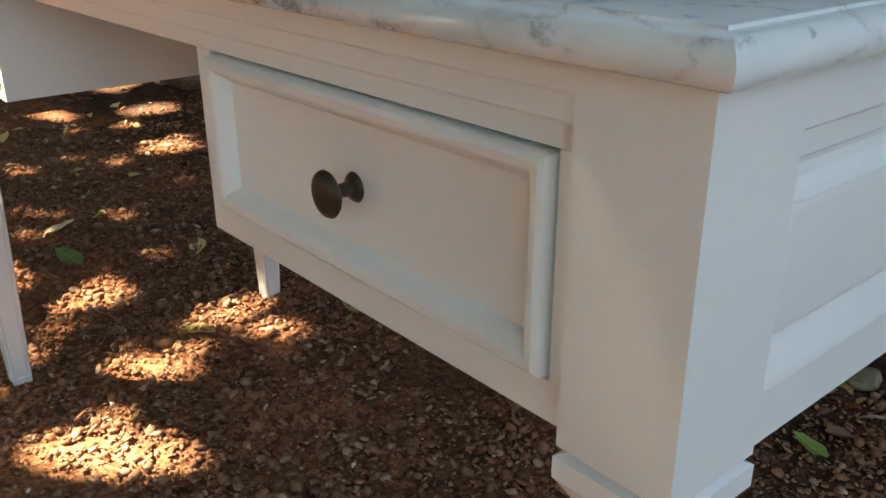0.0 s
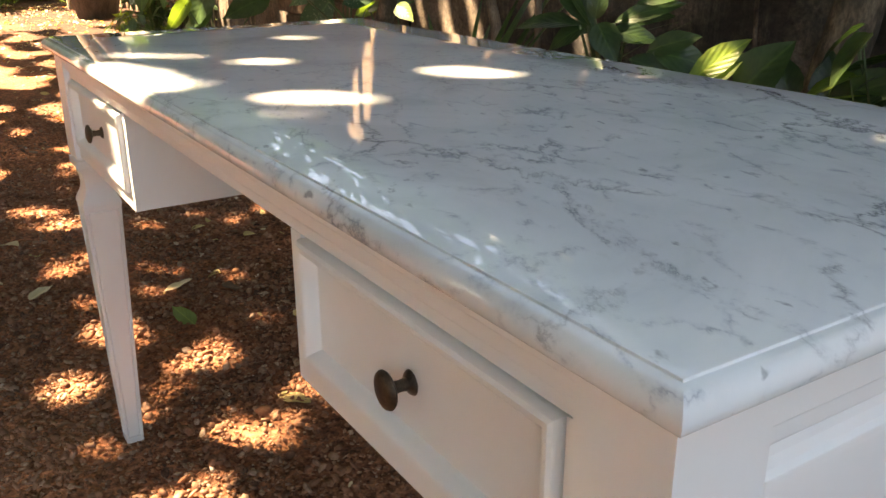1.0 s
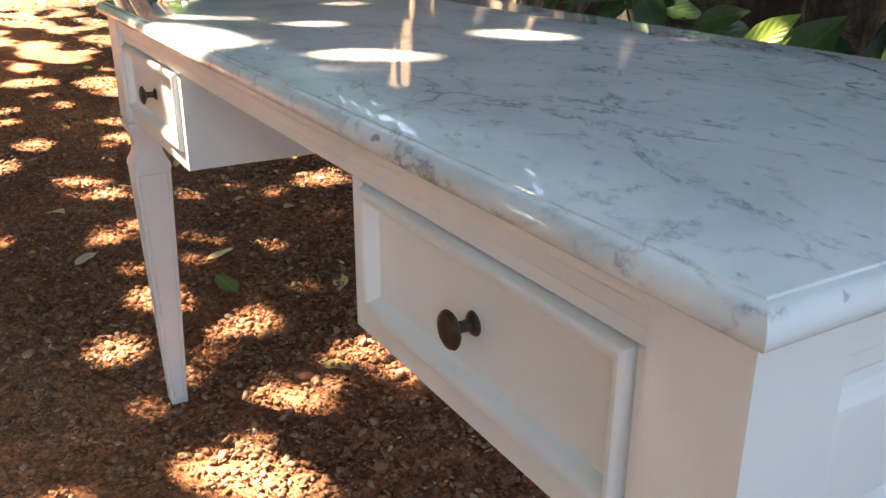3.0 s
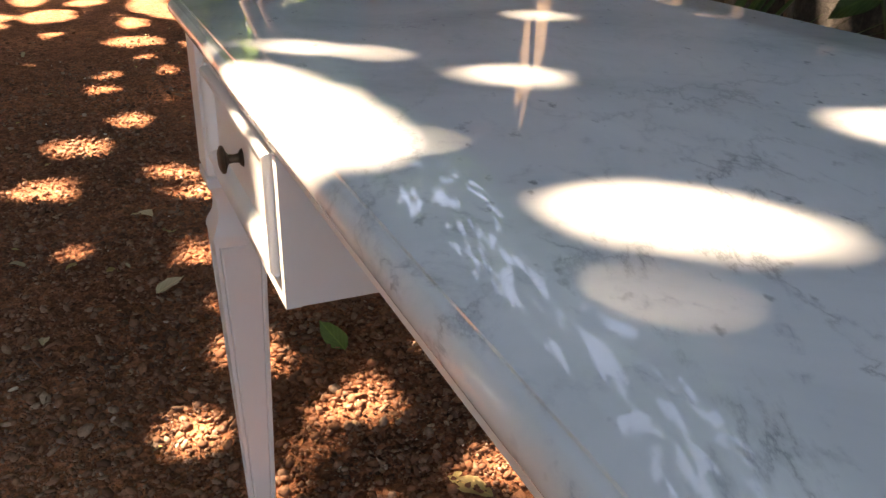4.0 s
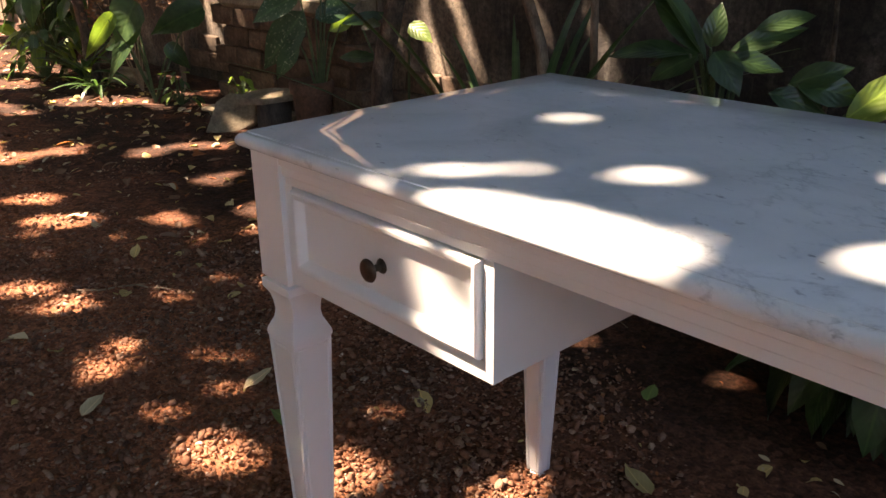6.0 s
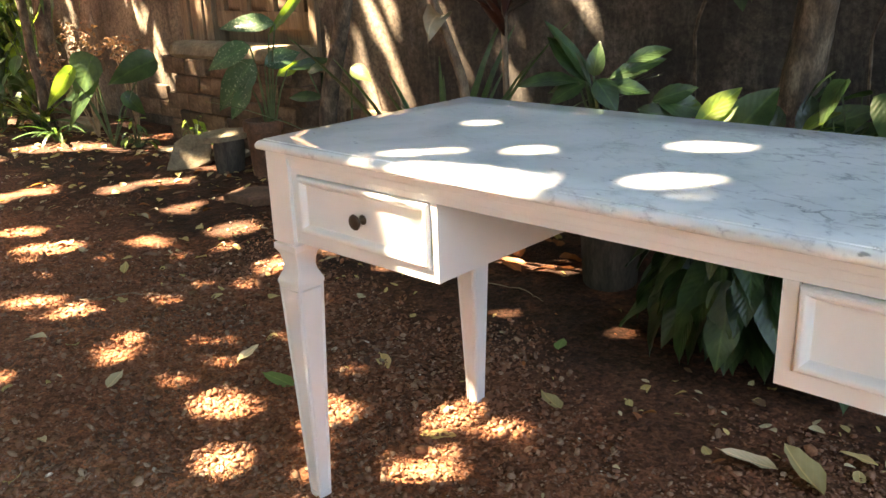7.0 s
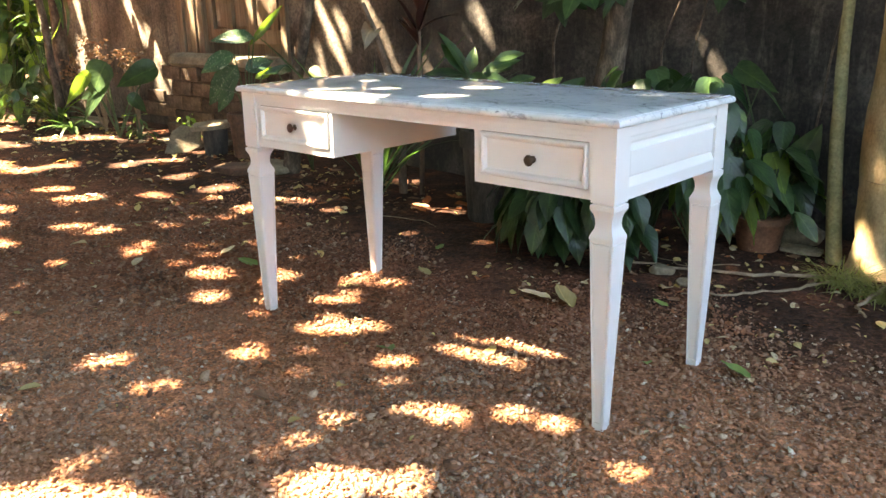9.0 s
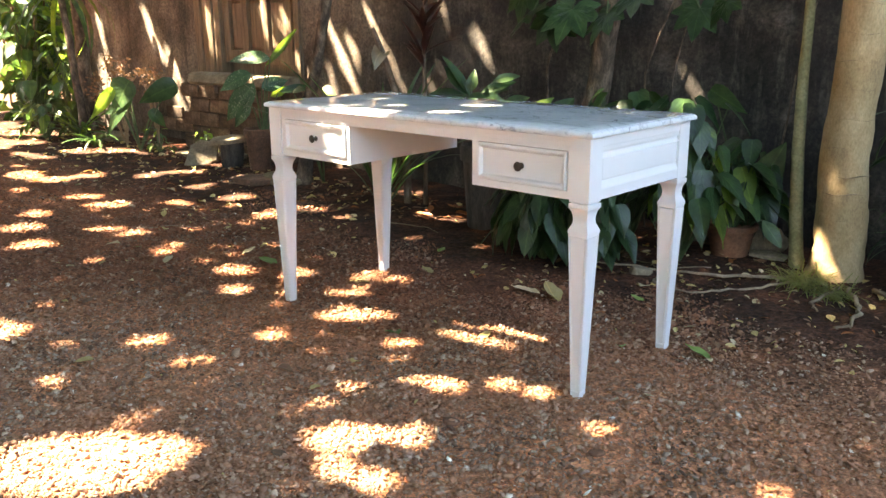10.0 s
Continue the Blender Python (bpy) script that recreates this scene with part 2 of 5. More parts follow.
PALMBARK = simple("palm_bark", [(0.25, (0.21, 0.140, 0.066)), (0.5, (0.34, 0.242, 0.125)), (0.75, (0.45, 0.34, 0.195))], 3.2, 0.85, 0.0015, fine=14.0, stretch=(3, 3, 1.6))
SCARBARK = simple("scar_bark", [(0.3, (0.13, 0.09, 0.05)), (0.7, (0.30, 0.22, 0.13))], 20, 0.9, 0.001)
SLIMBARK = simple("slim_bark", [(0.3, (0.13, 0.13, 0.06)), (0.7, (0.28, 0.26, 0.14))], 10, 0.85, 0.002)
CLAY = simple("clay", [(0.3, (0.09, 0.042, 0.024)), (0.7, (0.23, 0.105, 0.056))], 9, 0.85, 0.002)
BROWNPOT = simple("brown_clay", [(0.3, (0.05, 0.028, 0.018)), (0.7, (0.17, 0.09, 0.055))], 9, 0.85, 0.003)
DARKPOT = simple("mossy_concrete", [(0.3, (0.02, 0.017, 0.014)), (0.7, (0.085, 0.074, 0.062))], 7, 0.9, 0.008, stretch=(2.5, 2.5, 0.7))
STONE = simple("stone", [(0.3, (0.11, 0.085, 0.055)), (0.7, (0.26, 0.21, 0.14))], 8, 0.9, 0.006)
PEBBLE = pebble_material()


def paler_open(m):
    """Greyer, paler ground out in the open yard, away from the wall."""
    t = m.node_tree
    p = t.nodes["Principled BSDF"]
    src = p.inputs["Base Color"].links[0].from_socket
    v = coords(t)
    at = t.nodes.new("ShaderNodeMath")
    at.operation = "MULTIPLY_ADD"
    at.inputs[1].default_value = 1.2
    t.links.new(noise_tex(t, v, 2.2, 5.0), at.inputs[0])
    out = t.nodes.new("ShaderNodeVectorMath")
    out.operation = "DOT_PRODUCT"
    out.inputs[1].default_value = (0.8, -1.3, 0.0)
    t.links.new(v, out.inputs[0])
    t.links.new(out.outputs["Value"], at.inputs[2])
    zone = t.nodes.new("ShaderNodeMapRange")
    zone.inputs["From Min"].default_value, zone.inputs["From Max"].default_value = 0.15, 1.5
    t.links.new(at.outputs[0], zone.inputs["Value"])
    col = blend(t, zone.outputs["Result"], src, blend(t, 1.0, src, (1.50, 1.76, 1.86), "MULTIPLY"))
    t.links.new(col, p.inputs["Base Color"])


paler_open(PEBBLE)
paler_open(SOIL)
LEAF_DARK = leaf_material("leaf_dark", (0.014, 0.040, 0.017), (0.052, 0.108, 0.044), 0.30)
LEAF_MID = leaf_material("leaf_mid", (0.026, 0.066, 0.026), (0.075, 0.140, 0.056), 0.32)
# pale yellow-green; also colours leaves brighter where they stand for sunlit ones
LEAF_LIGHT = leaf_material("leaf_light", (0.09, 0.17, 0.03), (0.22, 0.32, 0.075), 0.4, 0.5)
LEAF_SPOT = leaf_material("leaf_spotted", (0.025, 0.075, 0.038), (0.06, 0.13, 0.065), 0.4, 0.2, (0.26, 0.33, 0.25))
LEAF_RED = leaf_material("leaf_red", (0.030, 0.014, 0.013), (0.085, 0.030, 0.026), 0.3)
LEAF_DRY = leaf_material("leaf_dry", (0.16, 0.08, 0.05), (0.29, 0.16, 0.10), 0.7, 0.1)
LEAF_FALLEN = leaf_material("leaf_fallen", (0.50, 0.36, 0.15), (0.70, 0.55, 0.29), 0.6, 0.2)
LEAF_GREEN = leaf_material("leaf_fresh_fallen", (0.16, 0.26, 0.06), (0.30, 0.42, 0.13), 0.5, 0.2)
LEAF_STRAW = leaf_material("grass_straw", (0.16, 0.19, 0.06), (0.34, 0.33, 0.13), 0.6, 0.3)
LEAF_PALE = leaf_material("leaf_pale", (0.52, 0.41, 0.26), (0.70, 0.58, 0.41), 0.7, 0.05)
LEAF_WITHERED = leaf_material("leaf_withered", (0.24, 0.20, 0.16), (0.40, 0.35, 0.29), 0.8, 0.03)
LEAF_ORANGE = leaf_material("leaf_orange", (0.28, 0.08, 0.03), (0.45, 0.16, 0.06), 0.6, 0.3)
LEAF_FAR = leaf_material("leaf_far", (0.016, 0.034, 0.012), (0.032, 0.062, 0.022), 0.6, 0.06)
CANOPY = leaf_material("canopy_leaf", (0.03, 0.06, 0.015), (0.06, 0.12, 0.03), 0.5, 0.15)
TWIG = simple("dry_root", [(0.3, (0.16, 0.11, 0.07)), (0.7, (0.34, 0.26, 0.17))], 12, 0.9, 0.002)


# ---- mesh helpers ----
def mesh_of(name, bm, mats, smooth=False, angle=None):
    me = bpy.data.meshes.new(name)
    bm.normal_update()
    bm.to_mesh(me)
    bm.free()
    for m in mats if isinstance(mats, (list, tuple)) else [mats]:
        me.materials.append(m)
    if smooth:
        for f in me.polygons:
            f.use_smooth = True
        if angle:
            me.set_sharp_from_angle(angle=radians(angle))
    return me


def part(name, bm, mats, parent=None, label="", smooth=False, angle=None, category="", group="", kind="", at=None):
    ob = new(name, mesh_of(name, bm, mats, smooth, angle))
    if parent is not None:
        ob.parent = parent
    if at is not None:
        ob.matrix_basis = at
    return tagged(ob, label, category, group, kind)


def empty(name, at, label, category, group="", kind=""):
    ob = new(name)
    ob.empty_display_size = 0.1
    ob.matrix_basis = at
    return tagged(ob, label, category, group, kind)


def box(bm, x0, x1, y0, y1, z0, z1, bevel=0.0):
    r = bmesh.ops.create_cube(bm, size=1.0)
    for v in r["verts"]:
        v.co = Vector(((x0 + x1) / 2 + v.co.x * (x1 - x0), (y0 + y1) / 2 + v.co.y * (y1 - y0), (z0 + z1) / 2 + v.co.z * (z1 - z0)))
    if bevel:
        edges = list({e for v in r["verts"] for e in v.link_edges})
        bmesh.ops.bevel(bm, geom=edges, offset=bevel, segments=2, affect="EDGES", profile=0.5)
    return bm


def rings(bm, loops, close_start=True, close_end=True):
    """Skin a row of loops, each the same number of points."""
    made = [[bm.verts.new(p) for p in loop] for loop in loops]
    n = len(made[0])
    for a, b in zip(made, made[1:]):
        for k in range(n):
            bm.faces.new((a[k], a[(k + 1) % n], b[(k + 1) % n], b[k]))
    if close_start:
        bm.faces.new(made[0][::-1])
    if close_end:
        bm.faces.new(made[-1])
    bmesh.ops.recalc_face_normals(bm, faces=bm.faces)
    return bm


def rect_sweep(bm, a0, a1, b0, b1, profile, place):
    """A profile of (inset, out) swept round a rectangle with mitred corners. place(a, b, out) gives the point."""
    loops = [[place(a0 + i, b0 + i, o), place(a1 - i, b0 + i, o), place(a1 - i, b1 - i, o), place(a0 + i, b1 - i, o)] for i, o in profile]
    return loops


def tube(bm, points, radii, sides=8, wobble=0.0, seed=0):
    rnd = random.Random(seed)
    pts = [Vector(p) for p in points]
    loops = []
    for k, p in enumerate(pts):
        d = (pts[min(k + 1, len(pts) - 1)] - pts[max(k - 1, 0)]).normalized()
        u = d.orthogonal().normalized() if abs(d.z) < 0.9 else (Vector((1, 0, 0)) - d * d.x).normalized()
        w = d.cross(u)
        loops.append([p + (u * math.cos(a) + w * math.sin(a)) * radii[k] * (1 + rnd.uniform(-wobble, wobble)) for a in (2 * math.pi * s / sides for s in range(sides))])
    return rings(bm, loops)


def lathe(bm, profile, sides=20, axis="z"):
    loops = []
    for r, h in profile:
        ring = []
        for s in range(sides):
            a = 2 * math.pi * s / sides
            c, d = max(r, 1e-4) * math.cos(a), max(r, 1e-4) * math.sin(a)
            ring.append((c, d, h) if axis == "z" else (c, -h, d))
        loops.append(ring)
    return rings(bm, loops)


def ground_z(x, y):
    """The yard's gentle fall."""
    cx, cy = max(-7.0, min(4.0, x)), max(-4.0, min(3.0, y))
    return -0.005 - 0.008 * cx + 0.012 * cy


def bumps(x, y):
    return 0.010 * noise.noise(Vector((x * 2.3, y * 2.3, 0.3))) + 0.007 * noise.noise(Vector((x * 9.0, y * 9.0, 1.3))) + 0.004 * noise.noise(Vector((x * 30.0, y * 30.0, 2.3)))


# ---- ground, to the horizon ----
def build_ground():
    def axis(lo, hi, step, far):
        mid = list(np.arange(lo, hi + 1e-6, step))
        out, d, a, b = [], step, lo, hi
        left, right = [], []
        while a > -far:
            d *= 1.35
            a -= d
            b += d
            left.append(a)
            right.append(b)
        return left[::-1] + mid + right
    xs, ys = axis(-3.2, 2.9, 0.03, 400), axis(-1.8, 2.2, 0.03, 400)
    verts = [(x, y, ground_z(x, y) + bumps(x, y) - (0.004 if abs(x) < 9 else 0.0)) for y in ys for x in xs]
    w = len(xs)
    faces = [(j * w + i, j * w + i + 1, (j + 1) * w + i + 1, (j + 1) * w + i) for j in range(len(ys) - 1) for i in range(w - 1)]
    me = bpy.data.meshes.new("ground")
    me.from_pydata(verts, [], faces)
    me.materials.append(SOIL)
    for f in me.polygons:
        f.use_smooth = True
    tagged(new("ground", me), "reddish brown bare earth yard with gravel and shade", "ground", kind="structure")


build_ground()

# ---- garden wall ----
WALL_Y = 2.13
bm = bmesh.new()
box(bm, -6.0, -3.78, WALL_Y, WALL_Y + 0.2, -0.2, 2.6)
box(bm, -2.44, 9, WALL_Y, WALL_Y + 0.2, -0.2, 2.6)
box(bm, -3.78, -2.44, WALL_Y, WALL_Y + 0.2, 2.3, 2.6)
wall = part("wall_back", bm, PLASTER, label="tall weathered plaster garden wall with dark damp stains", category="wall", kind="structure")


# ---- the writing desk ----
L, D, TOP = 1.39, 0.573, 0.775
X0, X1, Y0 = -0.017, 1.402, -0.011  # outer faces of the posts
P = 0.064  # post width
BOX_Z, BOX_L, BOX_R, APRON_Z = 0.577, 0.420, 0.977, 0.7135


def xz(y0):
    """Points of a front that lies in the plane y = y0; out goes towards -y."""
    return lambda a, b, o: (a, y0 - o, b)


def build_leg(name, cx, cy, desk):
    bm = bmesh.new()
    h = P / 2

    def sq(z, r):
        return [(cx - r, cy - r, z), (cx + r, cy - r, z), (cx + r, cy + r, z), (cx - r, cy + r, z)]
    rings(bm, [sq(z, r) for z, r in [(0.756, h), (0.574, h), (0.572, h - 0.002)]])
    part("post", bm, PAINT, desk)
    bm = bmesh.new()
    rows = [(0.572, h - 0.005), (0.570, h - 0.004), (0.568, h + 0.001), (0.556, h + 0.001), (0.553, h - 0.001), (0.545, h - 0.0055), (0.533, h - 0.0085), (0.520, h - 0.0095), (0.510, h - 0.008), (0.500, h - 0.0035), (0.492, h), (0.486, h + 0.001), (0.480, h)]
    rings(bm, [sq(z, r) for z, r in rows], True, False)
    top = [v for v in bm.verts if abs(v.co.z - 0.480) < 1e-6]
    foot = [bm.verts.new(p) for p in sq(-0.006, 0.0165)]
    end = [bm.verts.new(p) for p in sq(-0.026, 0.0145)]
    top.sort(key=lambda v: math.atan2(v.co.y - cy, v.co.x - cx))
    foot.sort(key=lambda v: math.atan2(v.co.y - cy, v.co.x - cx))
    end.sort(key=lambda v: math.atan2(v.co.y - cy, v.co.x - cx))
    sides = []
    for k in range(4):
        n = (k + 1) % 4
        sides.append(bm.faces.new((top[k], foot[k], foot[n], top[n])))
        bm.faces.new((foot[k], end[k], end[n], foot[n]))
    bm.faces.new(end)
    bmesh.ops.recalc_face_normals(bm, faces=bm.faces)
    bmesh.ops.inset_individual(bm, faces=sides, thickness=0.0062, depth=0.0)
    bmesh.ops.inset_individual(bm, faces=sides, thickness=0.0028, depth=-0.0034)
    bmesh.ops.inset_individual(bm, faces=sides, thickness=0.0028, depth=0.0026)
    edges = [e for e in bm.edges if e.is_manifold and abs(e.verts[0].co.z - e.verts[1].co.z) > 0.3 and len(e.link_faces) == 2 and abs(e.link_faces[0].normal.dot(e.link_faces[1].normal)) < 0.3 and e.link_faces[0] not in sides and e.link_faces[1] not in sides]
    bmesh.ops.bevel(bm, geom=edges, offset=0.0016, segments=2, affect="EDGES")
    part("leg", bm, PAINT, desk, smooth=True, angle=28)


def build_drawer(x0, x1, desk):
    """A drawer front with its raised moulding, its dark reveal and the knob."""
    z0, z1 = 0.601, 0.711
    bm = bmesh.new()
    box(bm, x0 - 0.004, x1 + 0.004, 0.004, 0.010, z0 - 0.004, z1 + 0.004)
    part("reveal", bm, GAP, desk, "dark shadow gap round the drawer")
    bm = bmesh.new()
    prof = [(0.0, -0.0105), (0.0, 0.0072), (0.0011, 0.0097), (0.0036, 0.0115), (0.0070, 0.0113), (0.0100, 0.0094), (0.0125, 0.0062), (0.0142, 0.0028), (0.0156, 0.0004), (0.0168, -0.0008), (0.0180, -0.0010)]
    loops = rect_sweep(bm, x0, x1, z0, z1, prof, xz(0.001))
    rings(bm, loops, True, True)
    front = part("drawer_front", bm, PAINT, desk, smooth=True, angle=30)
    bm = bmesh.new()
    lathe(bm, [(0.0, -0.004), (0.0095, -0.004), (0.0095, 0.001), (0.008, 0.003), (0.0048, 0.005), (0.0042, 0.010), (0.0048, 0.015), (0.009, 0.0175), (0.0135, 0.019), (0.0145, 0.0205), (0.0135, 0.0225), (0.009, 0.0245), (0.0, 0.0252)], 28, "y")
    part("knob", bm, BRONZE, front, "round dark bronze knob", smooth=True, angle=50, at=pose((x0 + x1) / 2, 0.003, 0.654))


def build_desk():
    desk = empty("writing_desk", pose(0, 0, 0.004), "white painted writing desk with marble top and tapered legs", "desk")
    # marble slab: a step in from the edge, then a rounded nosing
    bm = bmesh.new()
    o = 0.027
    prof = [(0.10, TOP), (0.0128, TOP), (0.0120, TOP - 0.0003), (0.0116, TOP - 0.0016), (0.0110, TOP - 0.0019), (0.0082, TOP - 0.0024), (0.0052, TOP - 0.0038), (0.0027, TOP - 0.0060), (0.0009, TOP - 0.0090), (0.0, TOP - 0.0125), (0.0003, TOP - 0.0155), (0.0013, TOP - 0.0178), (0.0030, TOP - 0.0195), (0.0055, TOP - 0.0205), (0.10, TOP - 0.0205)]
    loops = rect_sweep(bm, -o, L + o, -o, D + 0.016, prof, lambda a, b, z: (a, b, z))
    rings(bm, loops)
    part("marble_top", bm, MARBLE, desk, "polished white marble slab with grey veins", smooth=True, angle=25)
    for cx in (X0 + P / 2, X1 - P / 2):
        for cy in (Y0 + P / 2, D - P / 2):
            build_leg("leg", cx, cy, desk)
    # fascia under the slab: an upper band, then a band set back
    bm = bmesh.new()
    prof = [(0.001, 0.756), (0.001, 0.7410), (0.0016, 0.7396), (0.0046, 0.7390), (0.0046, 0.7275), (0.0054, 0.7260), (0.0092, 0.7252), (0.0092, APRON_Z)]
    for y, s in ((Y0, 1), (D, -1)):
        x0, x1 = X0 + P, X1 - P
        pts = [(y + s * i, z) for i, z in prof] + [(y + s * 0.022, APRON_Z), (y + s * 0.022, 0.756)]
        rings(bm, [[(x, py, pz) for py, pz in pts] for x in (x0, x1)])
    part("apron", bm, PAINT, desk)
    for x0, x1, dx0, dx1 in ((X0 + P, BOX_L, 0.066, 0.403), (BOX_R, X1 - P, 0.999, 1.322)):
        left = x0 < L / 2
        bm = bmesh.new()
        # drawer case: front frame round the drawer, inner side, bottom, back
        a, b = (X0 + P - 0.004, BOX_L) if left else (BOX_R, X1 - P + 0.004)
        box(bm, a, dx0 - 0.0022, Y0 + 0.008, Y0 + 0.022, BOX_Z, APRON_Z)
        box(bm, dx1 + 0.0026, b, Y0 + 0.008, Y0 + 0.022, BOX_Z, APRON_Z)
        box(bm, dx0 - 0.0022, dx1 + 0.0026, Y0 + 0.008, Y0 + 0.022, BOX_Z, 0.5992)
        part("front_frame", bm, PAINT, desk)
        bm = bmesh.new()
        sx = (BOX_L - 0.018, BOX_L - 0.0005) if left else (BOX_R + 0.0005, BOX_R + 0.018)
        box(bm, sx[0], sx[1], Y0 + 0.0205, D - 0.02, BOX_Z, 0.756, 0.0008)
        part("inner_side", bm, PAINT, desk)
        bm = bmesh.new()
        bx = (X0 + P, BOX_L - 0.0185) if left else (BOX_R + 0.0185, X1 - P)
        box(bm, bx[0], bx[1], Y0 + 0.0205, D - 0.0205, BOX_Z + 0.003, BOX_Z + 0.015)
        part("bottom_panel", bm, PAINT, desk)
        bm = bmesh.new()
        box(bm, a, b, D - 0.0195, D - 0.006, BOX_Z, APRON_Z)
        part("back_panel", bm, PAINT, desk)
        build_drawer(dx0, dx1, desk)
    # end panels: rails between the posts, a recessed ground, a slim bar and a raised field
    for x, s in ((X1, 1), (X0, -1)):
        y0, y1 = Y0 + P, D - P

        def side(o, _x=x, _s=s):
            return _x + _s * o
        lo, hi = sorted((side(-0.024), side(-0.011)))
        bm = bmesh.new()
        box(bm, lo, hi, y0, y1, BOX_Z, 0.756)
        part("end_panel", bm, PAINT, desk)
        bm = bmesh.new()
        pts = [(-0.014, 0.756), (-0.001, 0.756), (-0.001, 0.7275), (-0.0018, 0.7262), (-0.0052, 0.7258), (-0.014, 0.7258)]
        rings(bm, [[(side(ox), y, z) for ox, z in pts] for y in (y0, y1)])
        part("top_rail", bm, PAINT, desk)
        bm = bmesh.new()
        pts = [(-0.014, 0.7255), (-0.0052, 0.7255), (-0.0052, 0.7135), (-0.006, 0.7122), (-0.0102, 0.7116), (-0.0106, 0.7070), (-0.0090, 0.7020), (-0.0060, 0.6972), (-0.0030, 0.6945), (-0.014, 0.6942)]
        rings(bm, [[(side(ox), y, z) for ox, z in pts] for y in (y0, y1)])
        part("middle_rail", bm, PAINT, desk)
        bm = bmesh.new()
        pts = [(-0.014, BOX_Z), (-0.001, BOX_Z), (-0.001, 0.6055), (-0.0018, 0.6085), (-0.0105, 0.6285), (-0.014, 0.6290)]
        rings(bm, [[(side(ox), y, z) for ox, z in pts] for y in (y0, y1)])
        part("bottom_rail", bm, PAINT, desk)
        bm = bmesh.new()
        prof = [(0.0, -0.015), (0.0, -0.0065), (0.0008, -0.005), (0.0025, -0.0042), (0.006, -0.004)]
        loops = rect_sweep(bm, y0 + 0.007, y1 - 0.007, 0.6295, 0.6935, prof, lambda a, b, o_: (side(o_), a, b))
        rings(bm, loops)
        part("raised_panel", bm, PAINT, desk, smooth=True, angle=25)
    return desk


build_desk()


# ---- door in the wall, with its brick step ----
def build_door():
    x0, x1, z0 = -3.44, -2.50, 0.74
    door = empty("door_1", pose(0, 0, 0), "old panelled wooden door in the garden wall", "door", kind="structure")
    bm = bmesh.new()
    for a, b in ((-3.78, -3.70), (-3.69, -3.62), (-3.61, -3.54), (-3.53, -3.45)):
        box(bm, a, b, WALL_Y - 0.03 + 0.012 * (a * 37 % 2), WALL_Y + 0.12, 0.55, 2.3, 0.004)
    part("door_frame", bm, WOOD, door)
    bm = bmesh.new()
    box(bm, -2.49, -2.43, WALL_Y - 0.03, WALL_Y + 0.12, 0.55, 2.3, 0.004)
    part("door_frame", bm, WOOD, door)
    xs = [x0, -3.36, -3.20, -3.12, -2.94, -2.86, -2.66, -2.58, x1]
    for k in range(0, 8, 2):
        bm = bmesh.new()
        box(bm, xs[k], xs[k + 1], WALL_Y + 0.02, WALL_Y + 0.07, z0, 2.25, 0.004)
        part("stile", bm, WOOD, door)
    for z, h in ((z0, 0.10), (1.22, 0.09), (1.75, 0.09)):
        bm = bmesh.new()
        box(bm, x0, x1, WALL_Y + 0.017, WALL_Y + 0.07, z, z + h, 0.004)
        part("rail", bm, WOOD, door)
    for k in range(1, 8, 2):
        for z, h in ((0.84, 0.38), (1.31, 0.44), (1.84, 0.40)):
            bm = bmesh.new()
            loops = rect_sweep(bm, xs[k], xs[k + 1], z, z + h, [(0, 0.0), (0.006, 0.0), (0.02, 0.014), (0.03, 0.016)], xz(WALL_Y + 0.055))
            rings(bm, loops)
            part("panel", bm, WOOD, door)
    bm = bmesh.new()
    box(bm, -3.46, -2.44, WALL_Y + 0.10, WALL_Y + 0.16, 0.5, 2.3)
    part("backing", bm, WOOD, door)
    bm = bmesh.new()
    rings(bm, [[(x, 1.97 + 0.02 * k, 0.55), (x, 1.93 + 0.02 * k, 0.59), (x, 1.95 + 0.015 * k, 0.64), (x, 2.0, 0.66), (x, WALL_Y + 0.02, 0.66), (x, WALL_Y + 0.02, 0.55)] for x, k in ((-3.72, 1), (-3.66, 0), (-3.0, 1), (-2.7, 0), (-2.44, 1))])
    tagged(part("doorstep", bm, STONE, label="worn rounded stone doorstep under the door", category="step", kind="structure"))


build_door()


# ---- plants ----
SHAPES = {
    "ovate": [(0.0, 0.0), (0.08, 0.5), (0.22, 0.88), (0.38, 1.0), (0.58, 0.86), (0.78, 0.5), (0.92, 0.18), (1.0, 0.0)],
    "heart": [(-0.16, 0.35), (-0.10, 0.72), (0.06, 0.98), (0.24, 1.0), (0.46, 0.82), (0.70, 0.46), (0.88, 0.18), (1.0, 0.0)],
    "pointed": [(-0.13, 0.42), (-0.07, 0.80), (0.08, 1.0), (0.26, 0.97), (0.46, 0.78), (0.66, 0.48), (0.84, 0.17), (1.0, 0.0)],
    "lance": [(0.0, 0.0), (0.10, 0.42), (0.28, 0.85), (0.48, 1.0), (0.66, 0.84), (0.82, 0.5), (0.94, 0.18), (1.0, 0.0)],
    "strap": [(0.0, 0.7), (0.15, 0.9), (0.35, 1.0), (0.55, 0.95), (0.72, 0.8), (0.86, 0.55), (0.95, 0.28), (1.0, 0.0)],
}


